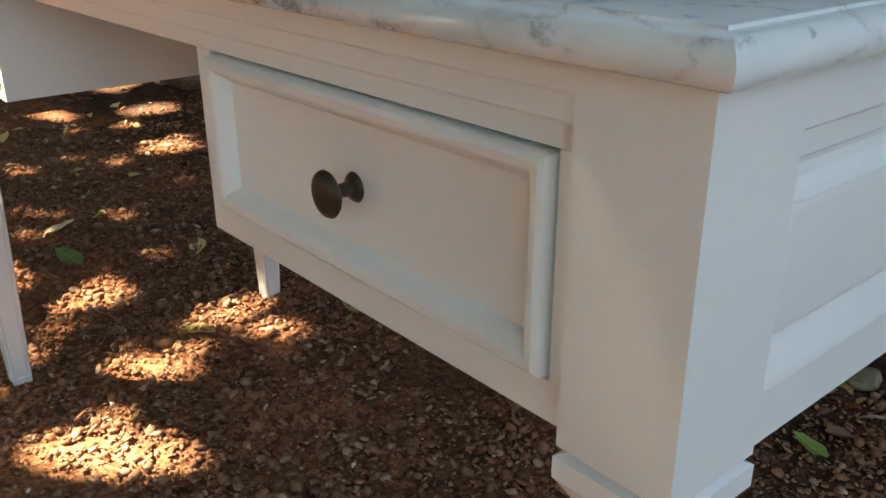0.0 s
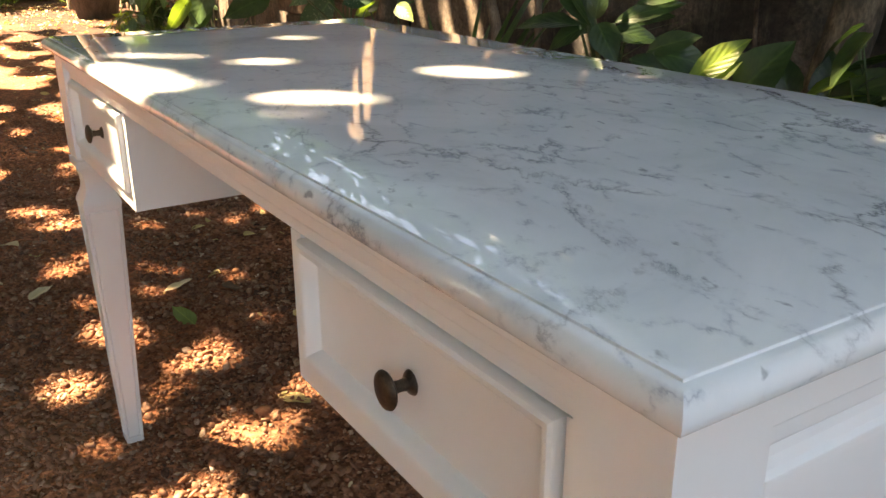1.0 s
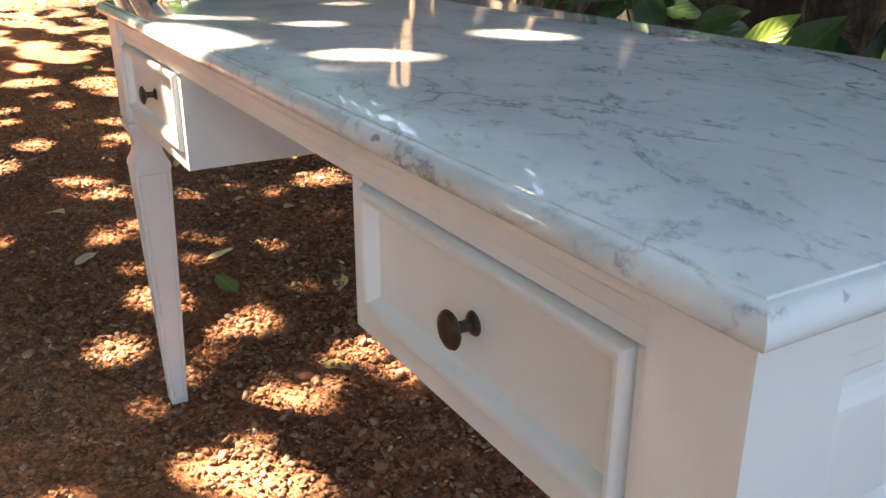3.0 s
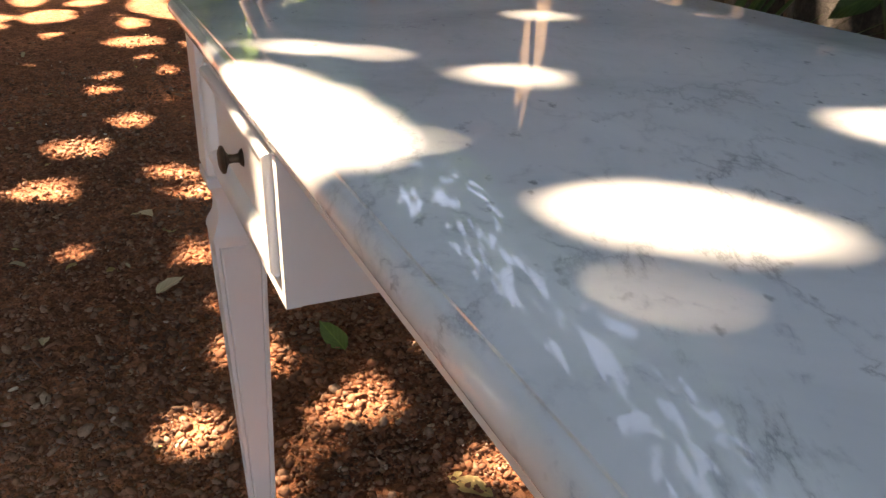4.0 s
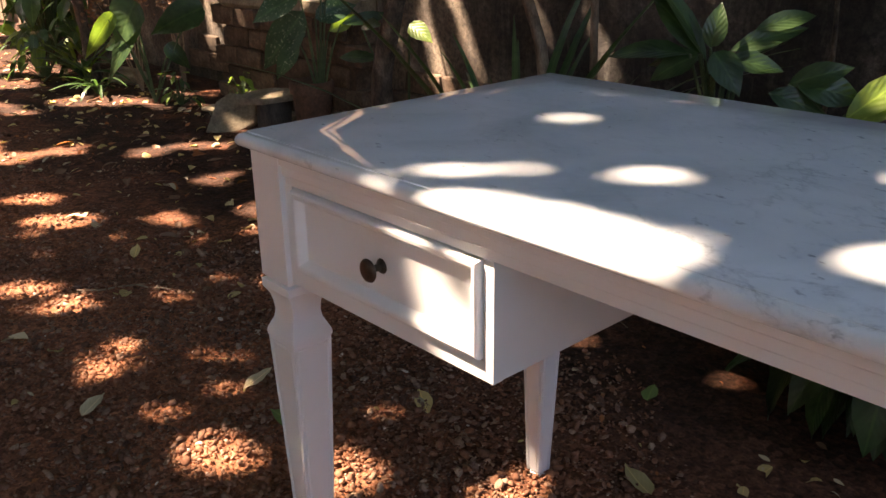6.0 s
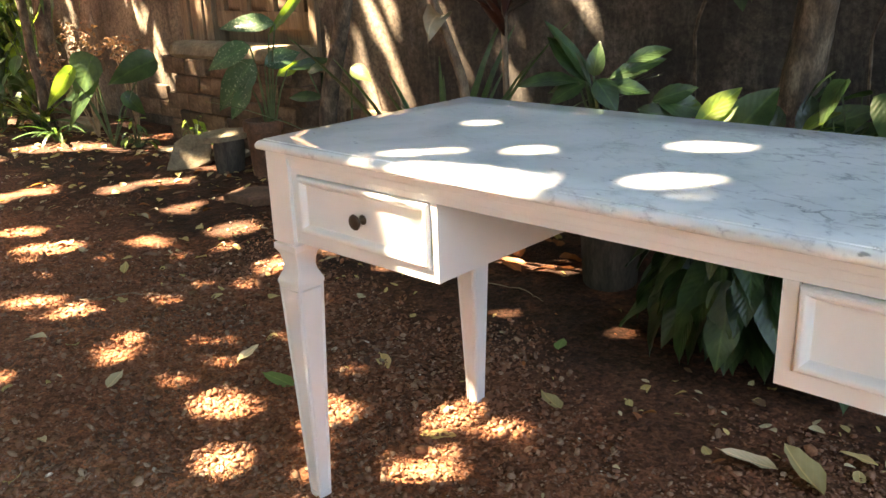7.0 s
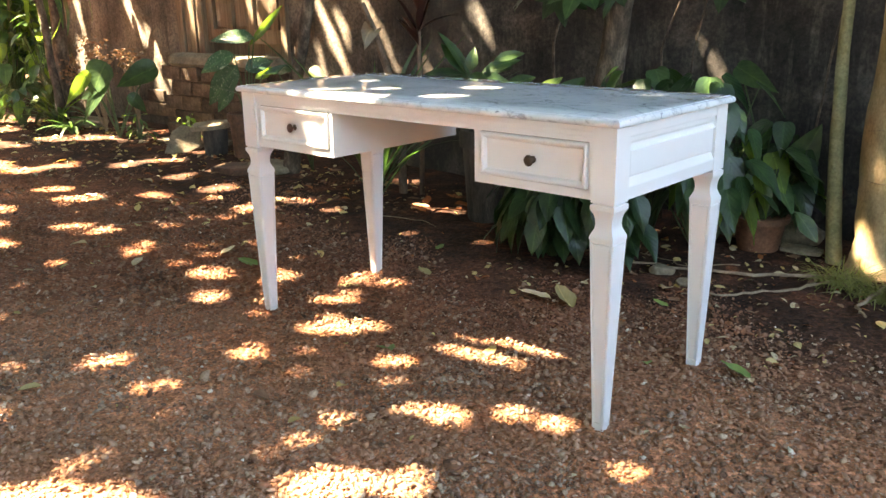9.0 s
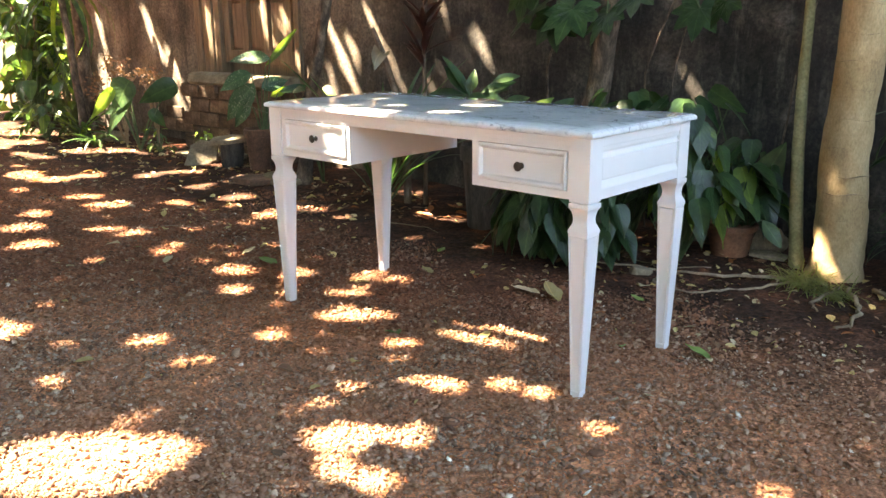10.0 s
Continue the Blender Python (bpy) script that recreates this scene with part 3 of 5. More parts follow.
def blade(bm, m, length, width, shape, curl=0.5, fold=0.25, wave=0.0, seed=0, mat=0):
    """A leaf blade from the origin of m along its +y, bending down by curl, folded along the midrib."""
    rnd = random.Random(seed)
    rows, ang = [], 0.0
    pts = SHAPES[shape]
    start = min(p[0] for p in pts)
    y, z = start * length, 0.0
    for k, (s, w) in enumerate(pts):
        if k:
            step = (s - pts[k - 1][0]) * length
            ang = -curl * max(0.0, s)
            y += step * math.cos(ang)
            z += step * math.sin(ang)
        half = w * width / 2
        rip = wave * width * math.sin(k * 2.1 + seed)
        lift = fold * half
        rows.append([(-half, y, z + lift + rip), (-half * 0.5, y, z + lift * 0.35), (0, y, z - 0.015 * width), (half * 0.5, y, z + lift * 0.35), (half, y, z + lift - rip)])
    vs = [[bm.verts.new(m @ Vector(p)) for p in row] for row in rows]
    uv = bm.loops.layers.uv.verify()
    for i, (a, b) in enumerate(zip(vs, vs[1:])):
        for k in range(4):
            f = bm.faces.new((a[k], a[k + 1], b[k + 1], b[k]))
            for loop, (q, n) in zip(f.loops, ((k, i), (k + 1, i), (k + 1, i + 1), (k, i + 1))):
                loop[uv].uv = (0.5 + (q - 2) * 0.25 * (0.25 + 0.75 * pts[n][1]), pts[n][0])
            f.material_index = mat
            f.smooth = True


def leaf_on_stalk(base, tip, out, length, width, shape, curl, fold, droop, rnd, stalk_r=0.004, wave=0.03):
    """One leaf: a bent stalk from base to tip and a blade beyond it, heading out (a level angle) and drooping by that angle."""
    bm = bmesh.new()
    base, tip = Vector(base), Vector(tip)
    mid = base.lerp(tip, 0.55) + Vector((0, 0, 0.12 * (tip - base).length))
    pts = [base, base.lerp(mid, 0.55), mid, mid.lerp(tip, 0.6), tip]
    tube(bm, pts, [stalk_r * 1.3, stalk_r * 1.15, stalk_r, stalk_r * 0.9, stalk_r * 0.7], 5)
    for f in bm.faces:
        f.material_index = 1
    m = Matrix.Translation(tip) @ Matrix.Rotation(out - math.pi / 2, 4, "Z") @ Matrix.Rotation(-droop, 4, "X") @ Matrix.Rotation(rnd.uniform(-0.35, 0.35), 4, "Y")
    blade(bm, m, length, width, shape, curl, fold, wave, rnd.randrange(99))
    return bm


def plant(name, at, label, category, n, height, spread, length, width, shape, mat, stem=None, seed=1, droop=(0.2, 1.0), curl=0.6, fold=0.25, low=0.25, arc=(0, 360), group="", stalk_r=0.004, base_z=0.0, light=0):
    """A clump of leaves on stalks that rise from one foot."""
    rnd = random.Random(seed)
    x, y = at
    root = empty(name, pose(x, y, ground_z(x, y) + base_z), label, category, group)
    for k in range(n):
        a = radians(rnd.uniform(*arc))
        h = height * (low + (1 - low) * rnd.random())
        r = spread * (0.25 + 0.75 * rnd.random()) * (1.1 - 0.5 * h / height)
        tip = (r * math.cos(a), r * math.sin(a), h)
        base = (0.04 * spread * math.cos(a), 0.04 * spread * math.sin(a), -0.01)
        s = rnd.uniform(0.7, 1.15)
        bm = leaf_on_stalk(base, tip, a, length * s, width * s, shape, curl * rnd.uniform(0.5, 1.4), fold * rnd.uniform(0.3, 1.3), rnd.uniform(*droop), rnd, stalk_r)
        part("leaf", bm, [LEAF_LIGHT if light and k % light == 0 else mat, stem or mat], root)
    return root


def leaf_to(root, foot, a, b, width, shape, mat, curl=0.35, fold=0.2, roll=0.0, seed=0, facing=(0.35, -0.75, 0.62)):
    """A leaf whose blade runs from a to b, on a stalk from the foot; all in the world. Its upper face turns up and to the yard."""
    a, b, foot = Vector(a), Vector(b), Vector(foot)
    inv = root.matrix_basis.inverted()
    d = (b - a).normalized()
    want = Vector(facing)
    nrm = (want - d * want.dot(d)).normalized()
    m = Matrix((d.cross(nrm), d, nrm)).transposed().to_4x4() @ Matrix.Rotation(roll, 4, "Y")
    m = inv @ Matrix.Translation(a) @ m
    bm = bmesh.new()
    mid = foot.lerp(a, 0.6) + Vector((0, 0, 0.10 * (a - foot).length))
    tube(bm, [inv @ p for p in (foot, foot.lerp(mid, 0.5), mid, a)], [0.007, 0.006, 0.005, 0.0035], 6)
    for f in bm.faces:
        f.material_index = 1
    blade(bm, m, (b - a).length, width, shape, curl, fold, 0.03, seed)
    part("leaf", bm, [mat, STALK], root)


def pot(name, at, r, h, mat, label, z=0.0):
    x, y = at
    bm = bmesh.new()
    lathe(bm, [(0.0, 0.0), (r * 0.70, 0.0), (r * 0.74, 0.01), (r * 0.92, h * 0.80), (r * 0.93, h * 0.81), (r * 1.04, h * 0.82), (r * 1.06, h * 0.97), (r * 1.0, h), (r * 0.92, h), (r * 0.88, h * 0.88), (0.0, h * 0.86)], 24)
    return part(name, bm, mat, label=label, category="plant pot", smooth=True, angle=35, at=pose(x, y, ground_z(x, y) + z - 0.01))


STALK = simple("stalk", [(0.3, (0.03, 0.055, 0.02)), (0.7, (0.075, 0.115, 0.04))], 20, 0.6)

for k, (x, y, n, h, sp) in enumerate(((0.44, 1.16, 54, 0.40, 0.23), (0.66, 1.22, 48, 0.42, 0.24), (0.26, 1.26, 42, 0.36, 0.17))):
    plant("philodendron", (x, y), "low clump of dark green pointed leaves behind the desk", "plant", n, h, sp, 0.145, 0.095, "heart", LEAF_DARK, STALK, 3 + k, (0.6, 1.2), 0.4, 0.2, 0.3, arc=(185, 355), stalk_r=0.003)
plant("philodendron", (0.92, 1.52), "tall clump of broad green leaves behind the desk", "plant", 66, 0.74, 0.31, 0.165, 0.095, "pointed", LEAF_DARK, STALK, 41, (0.45, 1.2), 0.35, 0.2, 0.36, arc=(170, 380), light=13, stalk_r=0.003)
plant("philodendron", (0.60, 1.62), "clump of broad leaves against the wall", "plant", 44, 0.74, 0.34, 0.18, 0.095, "pointed", LEAF_MID, STALK, 42, (0.0, 0.9), 0.5, 0.2, 0.55, light=6, stalk_r=0.003)
plant("philodendron", (0.20, 1.50), "dark drooping leaves against the wall", "plant", 40, 0.62, 0.24, 0.16, 0.065, "ovate", LEAF_DARK, STALK, 43, (0.2, 1.2), 0.7, 0.25, 0.3, light=9, stalk_r=0.003)
plant("philodendron", (1.08, 1.88), "leafy plant at the wall foot", "plant", 34, 0.55, 0.22, 0.16, 0.09, "pointed", LEAF_DARK, STALK, 44, (0.4, 1.3), 0.5, 0.2, 0.15, stalk_r=0.003)
pot("clay_pot", (1.05, 1.79), 0.115, 0.155, CLAY, "red clay pot in the shade near the wall")
plant("potted_plant", (1.05, 1.79), "leafy green plant in the red clay pot", "plant", 34, 0.32, 0.19, 0.17, 0.09, "pointed", LEAF_MID, STALK, 9, (0.2, 1.0), 0.4, 0.2, 0.35, arc=(150, 390), base_z=0.125, light=8, stalk_r=0.003)


def hero(name, at, label, rows, base_z=0.0, facing=(0.35, -0.75, 0.62)):
    x, y = at
    foot = Vector((x, y, ground_z(x, y) + base_z))
    root = empty(name, Matrix.Translation(foot), label, "plant")
    for k, (a, b, width, shape, mat, curl, roll) in enumerate(rows):
        leaf_to(root, foot, a, b, width, shape, mat, curl, 0.2, roll, k, facing)
    return root


hero("taro", (1.02, 1.96), "tall taro with one large leaf by the wall", [((0.88, 1.88, 0.735), (1.06, 1.80, 0.665), 0.095, "heart", LEAF_MID, 0.3, 0.5), ((1.09, 1.85, 0.22), (1.24, 1.85, 0.53), 0.14, "lance", LEAF_MID, 0.3, 0.2), ((1.22, 1.72, 0.20), (1.33, 1.70, 0.10), 0.07, "lance", LEAF_MID, 0.4, 0.0), ((0.98, 1.9, 0.4), (1.16, 1.86, 0.33), 0.1, "lance", LEAF_DARK, 0.4, 0.2), ((0.80, 1.8, 0.62), (0.90, 1.74, 0.52), 0.1, "heart", LEAF_MID, 0.4, 0.2)])
hero("philodendron", (0.32, 1.50), "glossy pointed leaves catching the light behind the desk", [
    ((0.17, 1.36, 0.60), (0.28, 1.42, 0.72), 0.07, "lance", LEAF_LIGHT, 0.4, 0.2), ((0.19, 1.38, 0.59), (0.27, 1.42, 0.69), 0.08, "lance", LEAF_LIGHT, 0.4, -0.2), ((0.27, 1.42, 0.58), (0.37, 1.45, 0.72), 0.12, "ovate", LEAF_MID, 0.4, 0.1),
    ((0.42, 1.49, 0.57), (0.62, 1.54, 0.68), 0.09, "lance", LEAF_MID, 0.5, 0.2), ((0.46, 1.50, 0.57), (0.45, 1.49, 0.70), 0.09, "ovate", LEAF_DARK, 0.5, 0.0), ((0.03, 1.36, 0.66), (0.16, 1.37, 0.72), 0.06, "lance", LEAF_MID, 0.7, 0.3)])
hero("philodendron", (0.50, 1.56), "dark pointed leaves low behind the desk", [
    ((0.0, 1.33, 0.64), (0.14, 1.36, 0.62), 0.07, "lance", LEAF_DARK, 0.8, 0.1), ((0.05, 1.36, 0.66), (0.20, 1.40, 0.66), 0.08, "lance", LEAF_DARK, 0.8, 0.1), ((0.50, 1.52, 0.56), (0.66, 1.57, 0.62), 0.08, "lance", LEAF_MID, 0.6, 0.1),
    ((0.62, 1.5, 0.55), (0.80, 1.55, 0.64), 0.09, "lance", LEAF_MID, 0.6, 0.1), ((0.72, 1.5, 0.55), (0.86, 1.52, 0.60), 0.10, "ovate", LEAF_LIGHT, 0.6, 0.1), ((0.36, 1.5, 0.56), (0.33, 1.48, 0.68), 0.08, "lance", LEAF_DARK, 0.5, 0.0)])
pot("tall_planter", (-0.16, 1.46), 0.125, 0.44, DARKPOT, "tall dark concrete planter by the wall")
hero("dumb_cane", (-0.18, 1.42), "broad lance-leaved plant in the dark planter", [
    ((-0.21, 1.40, 0.68), (-0.30, 1.34, 0.93), 0.06, "lance", LEAF_MID, 0.5, 0.5), ((-0.22, 1.39, 0.70), (-0.33, 1.33, 0.86), 0.065, "lance", LEAF_DARK, 0.5, -0.2), ((-0.19, 1.38, 0.72), (-0.16, 1.36, 0.83), 0.06, "ovate", LEAF_MID, 0.9, 0.0),
    ((-0.16, 1.42, 0.71), (0.0, 1.50, 0.80), 0.055, "lance", LEAF_MID, 0.7, 0.2), ((-0.12, 1.46, 0.76), (0.01, 1.52, 0.83), 0.05, "lance", LEAF_MID, 0.9, 0.2), ((-0.18, 1.38, 0.71), (-0.08, 1.36, 0.63), 0.085, "ovate", LEAF_MID, 0.5, 0.0),
    ((-0.22, 1.38, 0.70), (-0.33, 1.30, 0.65), 0.075, "ovate", LEAF_DARK, 0.6, 0.0), ((-0.24, 1.37, 0.70), (-0.43, 1.26, 0.75), 0.07, "lance", LEAF_DARK, 0.7, 0.2), ((-0.16, 1.40, 0.69), (-0.02, 1.44, 0.70), 0.06, "lance", LEAF_DARK, 0.7, 0.1),
    ((-0.24, 1.42, 0.68), (-0.42, 1.40, 0.70), 0.07, "lance", LEAF_DARK, 0.7, 0.1), ((-0.15, 1.45, 0.70), (-0.10, 1.62, 0.78), 0.06, "lance", LEAF_DARK, 0.7, 0.0)], 0.36, (0.45, -0.6, 0.66))
plant("strap_lily", (-0.77, 1.30), "strap-leaved lily behind the desk", "plant", 26, 0.10, 0.06, 0.90, 0.026, "strap", LEAF_MID, STALK, 16, (-1.5, -1.05), 0.9, 0.3, 0.3)
pot("brown_pot", (-2.44, 1.70), 0.10, 0.30, BROWNPOT, "dark brown clay pot with spotted plant")
hero("spotted_dumb_cane", (-2.40, 1.72), "dumb cane with pale spotted leaves in a pot", [
    ((-2.35, 1.77, 0.81), (-2.53, 1.53, 0.85), 0.11, "ovate", LEAF_SPOT, 0.6, 0.2), ((-2.37, 1.74, 0.76), (-2.24, 1.95, 1.02), 0.055, "lance", LEAF_LIGHT, 0.3, 0.3), ((-2.43, 1.66, 0.71), (-2.58, 1.46, 0.62), 0.13, "ovate", LEAF_SPOT, 0.5, 0.2),
    ((-2.42, 1.67, 0.64), (-2.55, 1.49, 0.38), 0.16, "ovate", LEAF_SPOT, 0.4, 0.0), ((-2.44, 1.64, 0.52), (-2.51, 1.54, 0.33), 0.09, "ovate", LEAF_SPOT, 0.4, 0.0), ((-2.39, 1.71, 0.61), (-2.28, 1.87, 0.68), 0.11, "ovate", LEAF_SPOT, 0.5, 0.0),
    ((-2.36, 1.76, 0.55), (-2.28, 1.87, 0.62), 0.07, "lance", LEAF_LIGHT, 0.4, 0.3), ((-2.32, 1.80, 0.58), (-2.18, 2.0, 0.64), 0.06, "lance", LEAF_DARK, 0.5, 0.0)], 0.18, (0.78, -0.5, 0.38))
hero("yellow_leaf_plant", (-1.70, 1.66), "small plant with yellow-green leaves by the slim tree", [((-1.48, 1.5, 0.67), (-1.36, 1.49, 0.63), 0.07, "ovate", LEAF_LIGHT, 0.4, 0.0), ((-1.9, 1.6, 0.62), (-1.75, 1.55, 0.66), 0.06, "lance", LEAF_DARK, 0.4, 0.0), ((-1.8, 1.6, 0.5), (-2.0, 1.52, 0.52), 0.06, "lance", LEAF_DARK, 0.4, 0.0)])
hero("taro", (-3.86, 1.56), "taro with large heart-shaped leaves in sun", [
    ((-3.87, 1.50, 0.58), (-3.93, 1.38, 0.37), 0.24, "heart", LEAF_MID, 0.3, 0.3), ((-3.72, 1.80, 0.55), (-3.85, 1.54, 0.45), 0.19, "heart", LEAF_MID, 0.5, 0.0),
    ((-3.93, 1.38, 0.52), (-4.01, 1.23, 0.30), 0.10, "heart", LEAF_LIGHT, 0.4, -0.3), ((-3.88, 1.49, 0.45), (-3.98, 1.29, 0.18), 0.12, "heart", LEAF_MID, 0.4, 0.3),
    ((-3.95, 1.46, 0.40), (-4.08, 1.36, 0.35), 0.10, "heart", LEAF_DARK, 0.4, 0.0), ((-3.80, 1.66, 0.35), (-3.74, 1.75, 0.22), 0.10, "heart", LEAF_DARK, 0.4, 0.0)], 0.0, (0.75, -0.5, 0.42))
plant("broadleaf_shrub", (-6.45, 1.86), "tall shrub with broad sunlit leaves by the end of the wall", "shrub", 64, 1.5, 0.46, 0.27, 0.15, "pointed", LEAF_MID, STALK, 61, (0.0, 1.0), 0.6, 0.25, 0.12, light=4, stalk_r=0.005)
plant("broadleaf_shrub", (-5.75, 1.92), "shrub with broad leaves at the foot of the wall", "shrub", 40, 1.0, 0.28, 0.17, 0.09, "ovate", LEAF_MID, STALK, 62, (0.0, 1.0), 0.6, 0.2, 0.12, light=4, stalk_r=0.004)
plant("tall_grass", (-10.6, 0.95), "tall sunlit grass at the end of the yard", "grass", 130, 0.25, 0.35, 1.0, 0.03, "strap", LEAF_LIGHT, STALK, 63, (-1.5, -0.7), 1.3, 0.3, 0.1)
plant("tall_grass", (-11.8, 0.3), "tall sunlit grass at the end of the yard", "grass", 130, 0.25, 0.40, 1.1, 0.03, "strap", LEAF_STRAW, STALK, 64, (-1.5, -0.7), 1.3, 0.3, 0.1)
plant("tall_grass", (-12.2, -0.9), "tall sunlit grass at the end of the yard", "grass", 110, 0.25, 0.40, 1.0, 0.03, "strap", LEAF_LIGHT, STALK, 65, (-1.5, -0.7), 1.3, 0.3, 0.1)
plant("herb", (-3.7, 1.64), "small sprouts at the taro foot", "plant", 22, 0.20, 0.12, 0.08, 0.03, "lance", LEAF_MID, STALK, 24, (-0.4, 0.7), 0.5, 0.2, 0.1, light=4, stalk_r=0.002)
plant("spider_plant", (-4.35, 1.42), "low strap-leaved plant in sun", "plant", 18, 0.06, 0.05, 0.26, 0.022, "strap", LEAF_MID, STALK, 21, (-1.2, -0.4), 1.5, 0.3, 0.3)
plant("spider_plant", (-4.72, 1.5), "strap-leaved plant by the tree foot", "plant", 18, 0.12, 0.06, 0.40, 0.045, "strap", LEAF_MID, STALK, 22, (-1.3, -0.4), 1.3, 0.3, 0.3, light=4)
plant("herb", (-5.2, 1.4), "leafy undergrowth by the tree foot", "plant", 40, 0.34, 0.25, 0.16, 0.07, "ovate", LEAF_MID, STALK, 27, (0.0, 1.0), 0.5, 0.2, 0.1, light=4, stalk_r=0.003)
plant("herb", (-3.42, 1.88), "small pale green herb by the bricks", "plant", 30, 0.18, 0.09, 0.06, 0.03, "ovate", LEAF_LIGHT, STALK, 23, (0.0, 0.8), 0.4, 0.2, 0.1, stalk_r=0.002)
plant("dracaena", (1.95, 1.72), "bushy plant with narrow pointed leaves", "plant", 110, 0.62, 0.17, 0.17, 0.024, "lance", LEAF_MID, STALK, 25, (-0.5, 0.7), 0.8, 0.3, 0.15, light=8, stalk_r=0.002)
plant("dracaena", (1.78, 1.95), "narrow-leaved bush behind the palm", "plant", 60, 0.8, 0.2, 0.17, 0.024, "lance", LEAF_DARK, STALK, 28, (-0.5, 0.7), 0.8, 0.3, 0.15, stalk_r=0.002)


def dry_shrub(at, heads, seed):
    rnd = random.Random(seed)
    x, y = at
    root = empty("dry_shrub", pose(x, y, ground_z(x, y)), "shrub with curled brown dry flower heads", "shrub")
    for hx, hy, hz, wide in heads:
        tip = Vector((hx - x, hy - y, hz - 0.02))
        bm = bmesh.new()
        tube(bm, [(0, 0, -0.02), tip * 0.5 + Vector((0, 0, 0.06)), tip], [0.006, 0.004, 0.002], 5)
        for f in bm.faces:
            f.material_index = 1
        for j in range(34):
            d = Vector((rnd.gauss(0, wide), rnd.gauss(0, wide), rnd.gauss(0, 0.028)))
            m = Matrix.Translation(tip + d) @ Euler([rnd.uniform(-2, 2) for _ in range(3)]).to_matrix().to_4x4()
            blade(bm, m, 0.036, 0.017, "ovate", 2.0, 0.6, 0, j)
        part("flower_head", bm, [LEAF_DRY, TWIG], root)


dry_shrub((-4.25, 1.66), ((-4.28, 1.57, 0.71, 0.03), (-4.23, 1.66, 0.70, 0.03), (-4.25, 1.62, 0.62, 0.035), (-4.32, 1.48, 0.56, 0.03), (-4.33, 1.46, 0.47, 0.03), (-4.20, 1.70, 0.58, 0.03)), 3)
dry_shrub((-4.12, 1.88), ((-4.16, 1.79, 0.61, 0.025), (-4.12, 1.86, 0.60, 0.025), (-4.09, 1.91, 0.56, 0.025), (-4.14, 1.82, 0.52, 0.03)), 4)


def cordyline(at, seed):
    rnd = random.Random(seed)
    x, y = at
    root = empty("cordyline", pose(x, y, ground_z(x, y)), "dark red cordyline with a thin stem", "plant")
    bm = bmesh.new()
    tube(bm, [(0, 0, -0.03), (0.01, 0, 0.4), (-0.01, 0.01, 0.8), (0.01, 0, 1.25)], [0.014, 0.013, 0.012, 0.008], 7)
    part("stem", bm, BARK, root, smooth=True)
    for k in range(34):
        z = rnd.uniform(0.78, 1.3)
        a = rnd.uniform(0, 6.28)
        bm = bmesh.new()
        m = Matrix.Translation((0, 0, z)) @ Matrix.Rotation(a, 4, "Z") @ Matrix.Rotation(rnd.uniform(0.55, 1.3), 4, "X")
        blade(bm, m, rnd.uniform(0.18, 0.30), 0.042, "lance", rnd.uniform(0.1, 0.7), 0.35, 0.02, k)
        part("leaf", bm, LEAF_RED, root)


cordyline((-0.74, 1.62), 5)


# ---- trees ----
def trunk_mesh(points, radii, sides=14, rings_at=0.0, seed=0, steps=40):
    """A tapered trunk through the points, with leaf-scar rings where rings_at is set (their spacing)."""
    rnd = random.Random(seed)
    bm = bmesh.new()
    pts, rr = [], []
    for k in range(steps + 1):
        s = k / steps * (len(points) - 1)
        i = min(int(s), len(points) - 2)
        f = s - i
        p = Vector(points[i]).lerp(Vector(points[i + 1]), f)
        r = radii[i] * (1 - f) + radii[i + 1] * f
        if rings_at:
            ph = (p.z / rings_at) % 1.0
            r *= 1.0 + 0.03 * (ph > 0.86) - 0.012 * (ph < 0.1)
        pts.append(p + Vector((noise.noise(Vector((p.z * 3, seed, 0))), noise.noise(Vector((p.z * 3, seed, 5))), 0)) * 0.015)
        rr.append(r * (1 + 0.05 * noise.noise(Vector((p.z * 6, seed, 9)))))
    tube(bm, pts, rr, sides, 0.035 if not rings_at else 0.012, seed)
    return bm


def tree(name, at, label, points, radii, mat, rings_at=0.0, seed=0):
    x, y = at
    root = empty(name, pose(x, y, ground_z(x, y)), label, "tree")
    part("trunk", trunk_mesh(points, radii, 16, rings_at, seed, 70 if rings_at else 40), mat, root, smooth=True)
    return root


PALM = [(0.0, -0.05, 0.135), (0.0, 0.03, 0.113), (0.0, 0.14, 0.104), (-0.004, 0.35, 0.100), (-0.008, 0.67, 0.092), (0.006, 1.05, 0.090), (0.03, 2.0, 0.088), (0.04, 3.2, 0.085)]  # lean, height, radius
palm = tree("palm_tree", (1.535, 1.76), "thick pale ringed palm trunk with roots", [(x, 0, z) for x, z, r in PALM], [r for x, z, r in PALM], PALMBARK, 0.0, 1)


